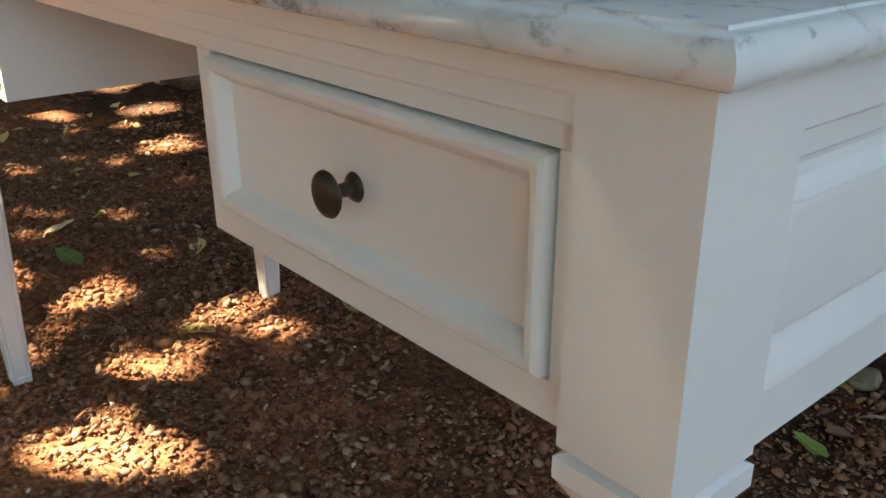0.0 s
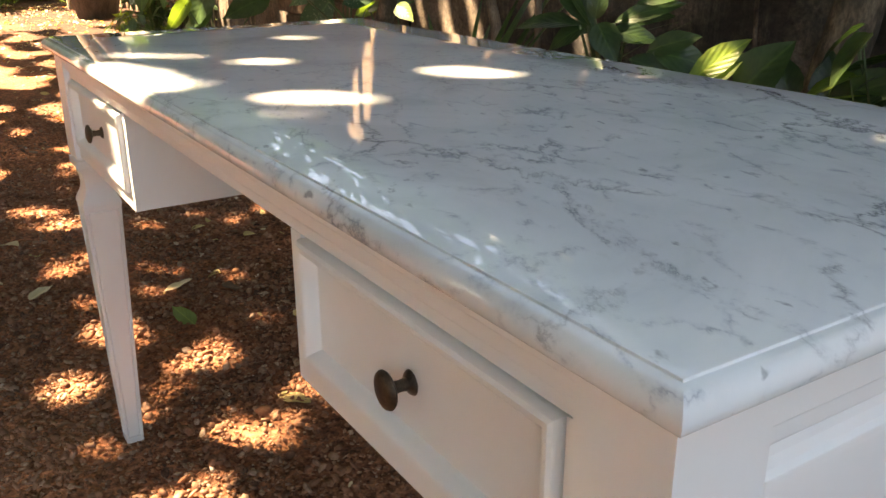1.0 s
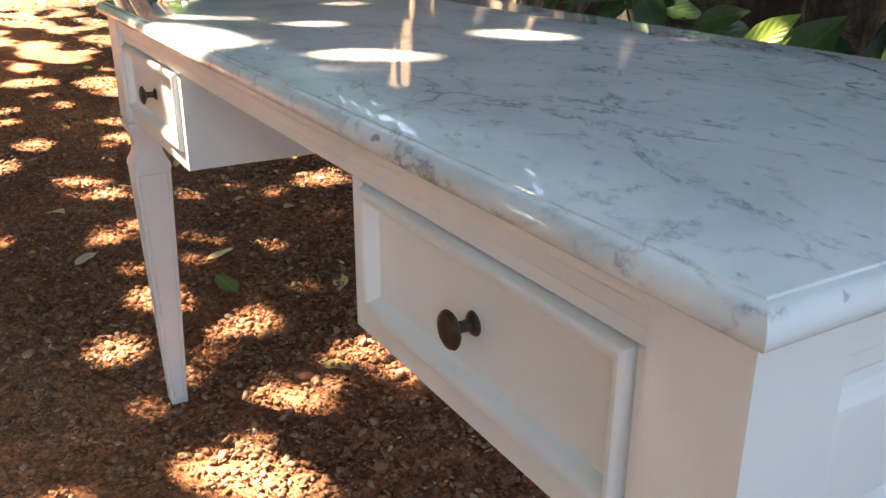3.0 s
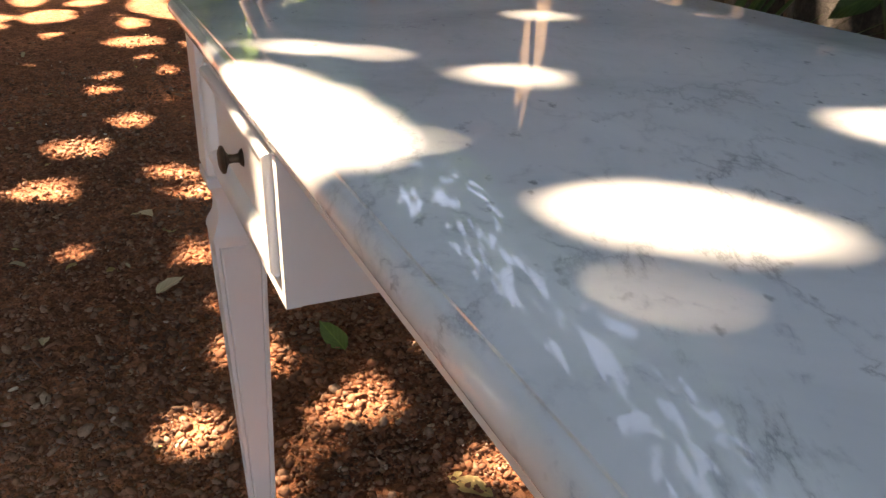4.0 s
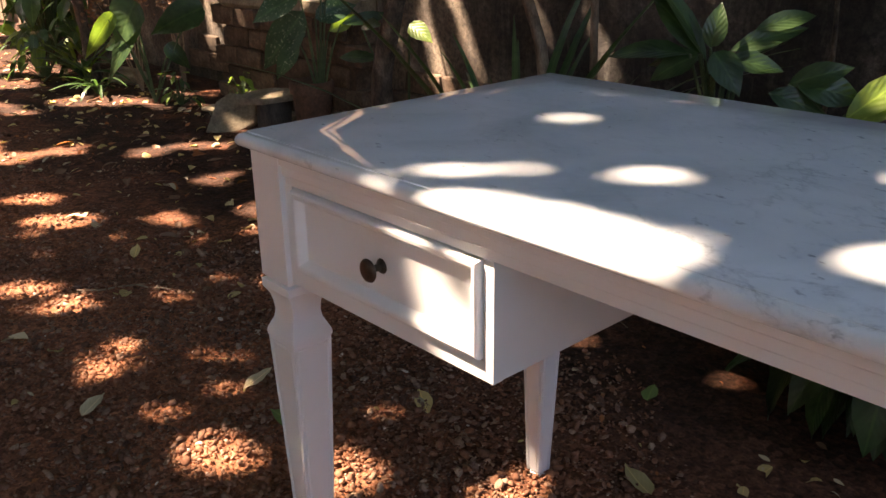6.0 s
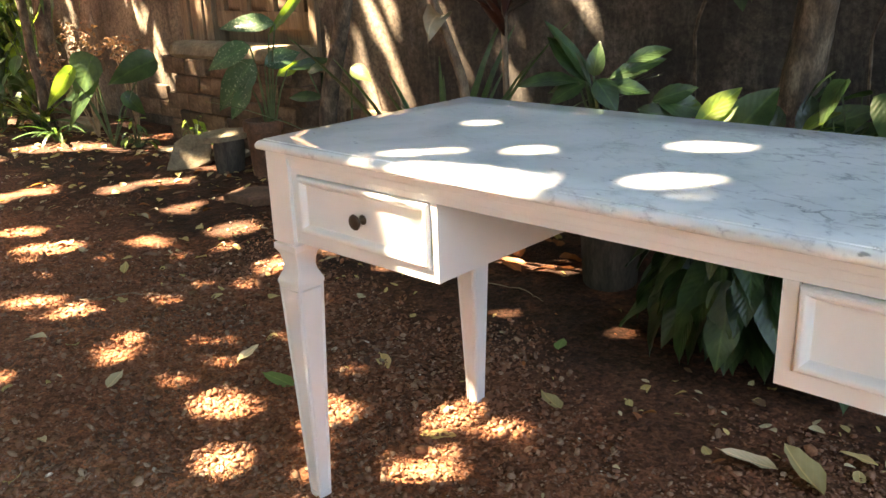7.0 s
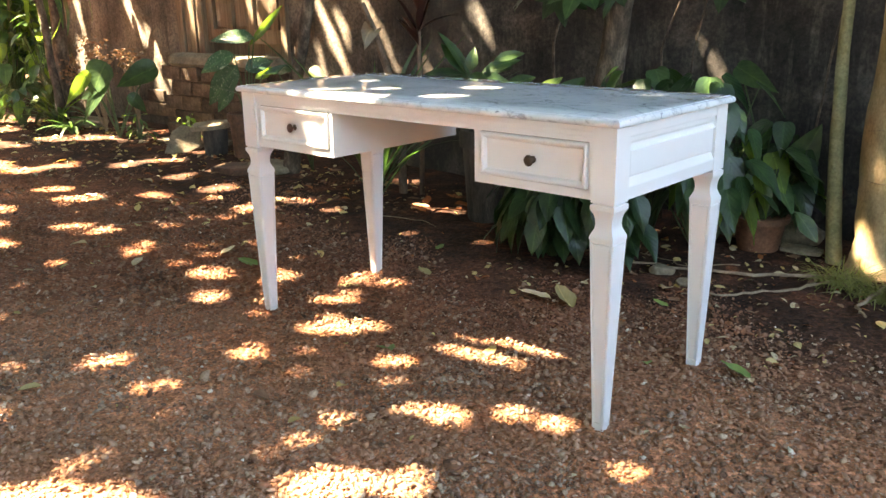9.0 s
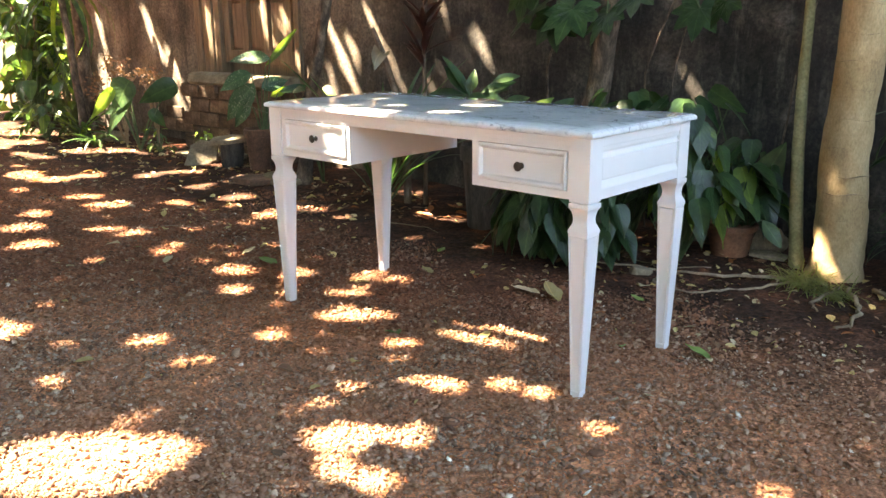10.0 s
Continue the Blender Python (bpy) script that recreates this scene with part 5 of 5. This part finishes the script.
def build_canopy():
    rnd = random.Random(11)
    for k in range(46):  # pinholes over the open side of the yard
        gap(rnd.uniform(1.97, 2.65), rnd.uniform(-0.7, 0.6), 0.002, 0.002)
    for k in range(34):  # weak pinholes all over the yard
        px, py = rnd.uniform(-2.2, 1.7), rnd.uniform(-1.3, 1.1)
        if not (0.30 < px < 2.0 and 0.22 < py < 1.05):
            gap(px, py, rnd.uniform(0.001, 0.007), rnd.uniform(0.001, 0.005), rnd.uniform(0, 90))
    for k in range(5):  # on the leaves behind the desk
        gap(rnd.uniform(0.0, 1.1), rnd.uniform(1.35, 1.6), rnd.uniform(0.002, 0.010), rnd.uniform(0.001, 0.006), rnd.uniform(0, 90), rnd.uniform(0.58, 0.76))
    for k in range(9):  # on the shrubs at the end of the wall
        gap(rnd.uniform(-6.9, -5.7), rnd.uniform(1.5, 1.95), rnd.uniform(0.05, 0.12), rnd.uniform(0.03, 0.08), rnd.uniform(0, 90), rnd.uniform(0.2, 1.6))
    for k in range(150):  # the far end of the yard is mostly in the sun
        gap(rnd.uniform(-9.0, -4.2), rnd.uniform(-2.5, 1.6), rnd.uniform(0.1, 0.3), rnd.uniform(0.06, 0.14))
    for k in range(26):  # the sides that are hardly seen
        gap(rnd.uniform(-4.2, -0.6), rnd.uniform(-2.6, -0.6), rnd.uniform(0.06, 0.2), rnd.uniform(0.04, 0.1))
    for k in range(10):
        gap(rnd.uniform(-4.3, -1.1), rnd.uniform(-0.5, 1.6), rnd.uniform(0.02, 0.09), rnd.uniform(0.02, 0.05), rnd.uniform(0, 60))
    g = np.array(GAPS)
    c, s = np.cos(g[:, 4]), np.sin(g[:, 4])
    u = Vector((0, 0, 1)).cross(SUN).normalized()
    w = SUN.cross(u)
    verts, faces = [], []
    for k in range(154000):
        cu, cv, r = rnd.uniform(-7.6, 4.6), rnd.uniform(-4.4, 3.4), rnd.uniform(0.03, 0.08)
        if k >= 134000:  # unseen crown added over the rest of the yard, thinner, clumped, cuts bounce
            cu, cv, r = rnd.uniform(-9.0, 9.0), rnd.uniform(-8.5, 3.4), rnd.uniform(0.09, 0.16)
            inside = cu < 4.6 and cv > -4.4
            if inside or noise.noise(Vector((cu * 1.1, cv * 1.1, 4.0))) + 0.5 * noise.noise(Vector((cu * 3.0, cv * 3.0, 9.0))) > 0.34:
                continue
        elif k >= 124000:  # a few unseen boughs added over the wall, so the marble mirrors less sky
            if k % 5 > 1:
                continue
            cu, cv, r = rnd.uniform(-9.0, 5.0), rnd.uniform(3.3, 6.6), rnd.uniform(0.06, 0.12)
        elif k > 96000:
            cu, cv, r = rnd.uniform(0.15, 2.1), rnd.uniform(-0.1, 1.2), rnd.uniform(0.014, 0.034)
        elif 0.15 < cu < 2.1 and -0.1 < cv < 1.2:
            continue
        dx, dy = cu - g[:, 0], cv - g[:, 1]
        if ((((dx * c + dy * s) / (g[:, 2] + 0.8 * r)) ** 2 + ((dy * c - dx * s) / (g[:, 3] + 0.8 * r)) ** 2) < 1).any():
            continue
        z = rnd.uniform(4.0, 4.6)
        p = Vector((cu - SLOPE_X * z, cv - SLOPE_Y * z, z))
        a = rnd.uniform(0, 6.28)
        e1 = (u * math.cos(a) + w * math.sin(a) + SUN * rnd.uniform(-0.5, 0.5)).normalized()
        e2 = SUN.cross(e1).normalized()
        n = len(verts)
        for q, t in ((-1.1, 0), (-0.4, 0.6), (0.4, 0.6), (1.2, 0), (0.4, -0.6), (-0.4, -0.6)):
            verts.append(p + e1 * (r * q) + e2 * (r * t))
        faces.append(tuple(range(n, n + 6)))
    me = bpy.data.meshes.new("crown")
    me.from_pydata(verts, [], faces)
    me.materials.append(CANOPY)
    # the trunk is out of view, added only to carry the crown
    root = tree("shade_tree", (-6.6, -6.0), "tall leafy shade tree over the yard", [(0, 0, -0.1), (0.1, 0.1, 1.5), (0.3, 0.8, 3.0), (0.8, 2.4, 4.3)], [0.24, 0.2, 0.15, 0.08], BARK, 0.0, 30)
    crown = tagged(new("crown", me), kind="stuff")
    crown.parent = root
    crown.matrix_parent_inverse = root.matrix_basis.inverted()


build_canopy()


# ---- stones, fallen leaves, roots ----
def stone(at, sx, sy, sz, turn, seed, label, mat=None):
    x, y = at
    bm = bmesh.new()
    bmesh.ops.create_icosphere(bm, subdivisions=3, radius=1.0)
    for v in bm.verts:
        c = v.co
        k = 1 + 0.25 * noise.noise(c * 1.3 + Vector((seed, 0, 0))) + 0.08 * noise.noise(c * 4 + Vector((seed, 3, 0)))
        v.co = Vector((c.x * sx * k, c.y * sy * k, max(-0.6, min(0.42 + 0.25 * c.x * (seed % 3 - 1), c.z * k)) * sz))
    part("stone", bm, mat or STONE, label=label, category="stone", smooth=True, angle=50, group="stones by the wall", at=pose(x, y, ground_z(x, y) + sz * 0.45, 0, 0, turn))


def slab(at, outline, thick, turn, seed, label, mat=None):
    """A broken flat slab: an uneven outline, split faces and chipped edges."""
    rnd = random.Random(seed)
    bm = bmesh.new()
    loops = []
    for z, k in ((-thick / 2, 0.94), (-thick * 0.3, 1.0), (thick * 0.32, 1.0), (thick / 2, 0.95)):
        loops.append([(x * k + rnd.uniform(-0.004, 0.004), y * k + rnd.uniform(-0.004, 0.004), z + rnd.uniform(-0.003, 0.003)) for x, y in outline])
    rings(bm, loops)
    part("stone_slab", bm, mat or STONE, label=label, category="stone", at=pose(*at, *turn))


slab((-2.98, 1.56, 0.11), ((-0.13, -0.10), (0.02, -0.12), (0.12, -0.07), (0.13, 0.08), (0.0, 0.11), (-0.07, 0.06)), 0.03, (52, 0, 58), 1, "tan broken slab leaning on a stone")
slab((-2.66, 1.60, 0.235), ((-0.14, -0.05), (-0.02, -0.09), (0.12, -0.06), (0.13, 0.05), (0.0, 0.08), (-0.12, 0.05)), 0.03, (8, -4, 50), 2, "flat tan slab lying on a stone coloured as if shaded")
# the planter's dark material gives this block its shade by colour
stone((-2.66, 1.62), 0.075, 0.06, 0.24, 50, 10, "stone block coloured dark as if shaded under a flat slab", DARKPOT)
slab((-3.18, 1.66, 0.05), ((-0.11, -0.04), (0.0, -0.07), (0.10, -0.03), (0.09, 0.05), (-0.05, 0.06)), 0.02, (6, 10, 20), 3, "pale thin slab lying on the earth")
slab((-2.90, 1.78, 0.07), ((-0.12, -0.05), (0.03, -0.07), (0.12, 0.0), (0.06, 0.07), (-0.08, 0.06)), 0.035, (10, 4, 65), 4, "tan slab below the doorstep")
stone((-3.35, 1.74), 0.14, 0.08, 0.03, 40, 4, "thin pale stone flake on the earth")
slab((-2.05, 1.36, 0.045), ((-0.16, -0.06), (0.02, -0.10), (0.15, -0.05), (0.14, 0.06), (-0.02, 0.09), (-0.13, 0.06)), 0.05, (4, -3, 25), 5, "flat dark stone slab on the earth", BROWNPOT)
stone((-1.9, 1.50), 0.16, 0.12, 0.06, 10, 6, "dark stone half sunk in the earth")
stone((-4.7, 1.75), 0.25, 0.12, 0.06, 0, 7, "flat border stone under the plants")
stone((0.95, 1.98), 0.3, 0.12, 0.08, 0, 8, "dark stone slab under the clay pot")
stone((0.90, 1.23), 0.05, 0.035, 0.03, 30, 9, "small brown stone on the earth")


stone((1.03, 1.16), 0.035, 0.028, 0.022, 70, 11, "small brown stone on the earth")
stone((1.20, -0.36), 0.026, 0.021, 0.011, 20, 12, "flat brown stone among the gravel", CLAY)
stone((1.60, -0.24), 0.022, 0.018, 0.010, 50, 13, "flat brown stone among the gravel", CLAY)
slab((1.22, 1.82, 0.02), ((-0.08, -0.03), (0.0, -0.045), (0.08, -0.03), (0.085, 0.02), (0.0, 0.04), (-0.07, 0.03)), 0.018, (4, 3, 15), 7, "pale thin slab beside the clay pot")


def fallen_leaf(x, y, s, turn, mat, label, seed, lift=0.006):
    bm = bmesh.new()
    rnd = random.Random(seed)
    blade(bm, Matrix(), s, s * rnd.uniform(0.36, 0.55), rnd.choice(("ovate", "lance", "ovate")), rnd.uniform(-0.5, 0.9), rnd.uniform(0.1, 0.5), 0.06, seed)
    part("fallen_leaf", bm, mat, label=label, category="leaf", group="fallen leaves", at=pose(x, y, ground_z(x, y) + lift, rnd.uniform(-10, 14), rnd.uniform(-14, 14), turn))


FALLEN = [(0.85, 0.68, 0.13, 60), (0.74, 0.71, 0.12, 100), (0.22, 0.63, 0.08, 70), (1.55, 0.53, 0.09, 80), (-0.55, -0.42, 0.09, 60), (-0.81, -0.05, 0.07, 30), (-1.15, 0.02, 0.07, 80), (-0.41, 0.28, 0.10, 100), (-0.28, 0.51, 0.09, 60), (-0.66, 0.27, 0.08, 10)]
FALLEN += [(0.10, 0.37, 0.08, 120), (0.62, 0.02, 0.10, 70), (-1.36, 0.28, 0.07, 50), (-1.28, -0.01, 0.09, 130), (-1.53, 0.73, 0.08, 100), (0.02, 0.90, 0.06, 20), (-0.48, 0.80, 0.04, 20), (1.0, 1.05, 0.09, 10), (0.9, 0.86, 0.07, 100), (1.1, 0.9, 0.06, 80), (1.28, 0.43, 0.06, 40)]
for k, (x, y, s, a) in enumerate(FALLEN):
    k = 23 if k == 20 else k
    fallen_leaf(x, y, s * 1.15, a, (LEAF_FALLEN, LEAF_PALE, LEAF_FALLEN, LEAF_GREEN)[k % 4], ("yellowed fallen leaf on the earth", "pale dry fallen leaf on the earth", "yellowed fallen leaf on the earth", "green fallen leaf on the earth")[k % 4], k)
rnd = random.Random(77)
for k in range(90):
    x, y = rnd.uniform(-4.2, 2.4), rnd.uniform(-0.9, 1.9)
    fallen_leaf(x, y, rnd.uniform(0.025, 0.07), rnd.uniform(0, 360), (LEAF_DRY, LEAF_PALE, LEAF_FALLEN, LEAF_DRY)[k % 4], ("small brown dead leaf on the earth", "small pale dead leaf on the earth", "small tan dead leaf on the earth", "small brown dead leaf on the earth")[k % 4], k + 40)
for k, (x, y) in enumerate(((-0.52, 1.42), (-0.46, 1.38), (-0.30, 1.45), (-0.55, 1.36), (-0.40, 1.50), (-0.48, 1.60), (-0.33, 1.38))):
    fallen_leaf(x, y, 0.12, 40 + 70 * k, LEAF_ORANGE, "curled orange-brown fallen leaf", k + 7, 0.02)


def root_twig(points, r, seed, label="thin dry root on the earth"):
    bm = bmesh.new()
    rn = random.Random(seed)
    pts = []
    for (x0, y0), (x1, y1) in zip(points, points[1:]):
        for j in range(6):
            f = j / 6
            x, y = x0 + (x1 - x0) * f + rn.gauss(0, 0.006), y0 + (y1 - y0) * f + rn.gauss(0, 0.006)
            pts.append((x, y, ground_z(x, y) + r * 0.8 + rn.uniform(0, 0.006)))
    tube(bm, pts, [r * (1 - 0.6 * k / len(pts)) for k in range(len(pts))], 6, 0.15, seed)
    part("root", bm, TWIG, label=label, category="root", group="dry roots", smooth=True)


root_twig([(1.5, 1.62), (1.2, 1.40), (0.9, 1.28), (0.6, 1.22)], 0.009, 1)
root_twig([(1.5, 1.60), (1.35, 1.30), (1.2, 1.12), (1.05, 1.02)], 0.007, 2)
root_twig([(1.66, 1.55), (1.78, 1.30), (1.80, 1.12), (1.76, 1.05)], 0.010, 3)
root_twig([(1.62, 1.55), (1.60, 1.30), (1.66, 1.20)], 0.009, 4)
root_twig([(1.75, 1.6), (1.95, 1.4), (2.1, 1.2)], 0.011, 5)
root_twig([(1.1, 1.5), (0.95, 1.35), (0.7, 1.4)], 0.0033, 6)
root_twig([(-1.5, 0.2), (-1.4, 0.35), (-1.3, 0.42)], 0.0033, 7, "dry twig on the earth")
root_twig([(-0.6, 1.15), (-0.35, 1.2), (-0.2, 1.16)], 0.0026, 8, "dry twig on the earth")


def grass_clump(at, n, h, seed):
    rn = random.Random(seed)
    x, y = at
    bm = bmesh.new()
    for k in range(n):
        a, r = rn.uniform(0, 6.28), rn.uniform(0, 0.10)
        m = Matrix.Translation((r * math.cos(a), r * math.sin(a) * 0.8, 0)) @ Matrix.Rotation(rn.uniform(0, 6.28), 4, "Z") @ Matrix.Rotation(rn.uniform(0.5, 1.4), 4, "X")
        blade(bm, m, h * rn.uniform(0.5, 1.3), 0.0045, "strap", rn.uniform(0.8, 2.6), 0.3, 0, k)
    part("grass_clump", bm, LEAF_STRAW, label="tuft of thin grass at the palm foot", category="grass", kind="stuff", at=pose(x, y, ground_z(x, y) - 0.005))


grass_clump((1.50, 1.52), 260, 0.17, 1)
grass_clump((1.62, 1.46), 160, 0.12, 2)


# ---- gravel ----
def build_gravel():
    """Flattened loose pebbles over the stretch the camera passes, one joined mesh."""
    rn = np.random.default_rng(5)
    kinds = []
    for made in (1, 0):
        base = bmesh.new()
        if made:
            bmesh.ops.create_icosphere(base, subdivisions=1, radius=1.0)
            pick = [v.co.copy() for v in base.verts], [[v.index for v in f.verts] for f in base.faces]
        else:
            pick = [(1, 0, 0), (0, 1, 0), (-1, 0, 0), (0, -1, 0), (0.2, 0.1, 1), (0, 0, -1)], [(0, 1, 4), (1, 2, 4), (2, 3, 4), (3, 0, 4), (1, 0, 5), (2, 1, 5), (3, 2, 5), (0, 3, 5)]
        base.free()
        kinds.append((np.array(pick[0]), np.array(pick[1])))
    all_v, all_f, count = [], [], 0
    for (bv, bf), tries, small, large, power in ((kinds[0], 94000, 0.0038, 0.0074, 3), (kinds[0], 900, 0.009, 0.011, 3), (kinds[1], 165000, 0.0022, 0.0034, 2)):
        xs, ys = rn.triangular(-4.2, 1.0, 2.8, tries), rn.uniform(-1.75, 1.8, tries)
        keep = []
        for x, y, q in zip(xs, ys, rn.random(tries)):
            thin = max(0.0, y - 0.30) * 1.3 + max(0.0, -1.2 - x) * 0.1
            keep.append(noise.noise(Vector((x * 1.2, y * 1.2, 7))) + noise.noise(Vector((x * 4, y * 4, 2))) * 0.6 > -1.05 + 1.25 * q + thin)
        xs, ys = xs[keep], ys[keep]
        n = len(xs)
        size = small + large * rn.random(n) ** power
        a, b, c = rn.uniform(0, 6.28, n), rn.normal(0, 0.35, n), rn.normal(0, 0.35, n)
        local = bv[None] * rn.uniform(0.72, 1.2, (n, len(bv), 1))
        local = local * np.stack([size * rn.uniform(0.9, 1.35, n), size * rn.uniform(0.75, 1.1, n), size * rn.uniform(0.3, 0.6, n)], 1)[:, None]
        x1, y1, z1 = local[..., 0], local[..., 1], local[..., 2]
        z1 = z1 + x1 * b[:, None] + y1 * c[:, None]
        ca, sa = np.cos(a)[:, None], np.sin(a)[:, None]
        zs = np.array([ground_z(x, y) + bumps(x, y) for x, y in zip(xs, ys)]) - 0.001 + size * 0.25
        v = np.stack([xs[:, None] + x1 * ca - y1 * sa, ys[:, None] + x1 * sa + y1 * ca, zs[:, None] + z1], 2)
        all_v.append(v.reshape(-1, 3))
        all_f.append((bf[None] + (count + np.arange(n) * len(bv))[:, None, None]).reshape(-1, 3))
        count += n * len(bv)
    verts, faces = np.concatenate(all_v), np.concatenate(all_f)
    me = bpy.data.meshes.new("gravel")
    me.vertices.add(len(verts))
    me.vertices.foreach_set("co", verts.ravel())
    me.loops.add(faces.size)
    me.loops.foreach_set("vertex_index", faces.ravel().astype(np.int32))
    me.polygons.add(len(faces))
    me.polygons.foreach_set("loop_start", np.arange(0, faces.size, 3, dtype=np.int32))
    me.update(calc_edges=True)
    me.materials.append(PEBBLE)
    tagged(new("gravel", me), "loose brown gravel and pebbles strewn over the earth", "gravel", kind="stuff")


build_gravel()


# ---- bricks showing at the foot of the wall ----
def build_bricks():
    rn = random.Random(9)
    shared = []
    for k in range(5):
        bm = bmesh.new()
        box(bm, -0.125, 0.125, -0.05, 0.05, -0.052, 0.052)
        for v in bm.verts:
            v.co += Vector([rn.uniform(-0.008, 0.008) for _ in range(3)])
        bmesh.ops.bevel(bm, geom=list(bm.edges), offset=0.006, segments=1, affect="EDGES")
        shared.append(mesh_of("brick", bm, BRICK))
    for row in range(5):
        z = 0.07 + row * 0.112
        for k in range(17):
            x = -5.0 + k * 0.262 + 0.13 * (row % 2)
            front = -3.72 < x < -2.44
            if z > 0.40 and not front:
                continue
            if x > -1.4 or (not front and (x < -4.35 or rn.random() < 0.25)):
                continue
            ob = new("brick", shared[rn.randrange(5)])
            ob.parent = wall
            ob.matrix_basis = pose(x, (WALL_Y - 0.13 if front else WALL_Y + 0.03) + rn.uniform(-0.012, 0.012), z, rn.uniform(-1, 1), rn.uniform(-1.5, 1.5), rn.uniform(-2, 2))
    bm = bmesh.new()
    box(bm, -3.70, -2.46, WALL_Y - 0.158, WALL_Y - 0.002, -0.1, 0.56)
    part("mortar", bm, BRICK, wall)


build_bricks()
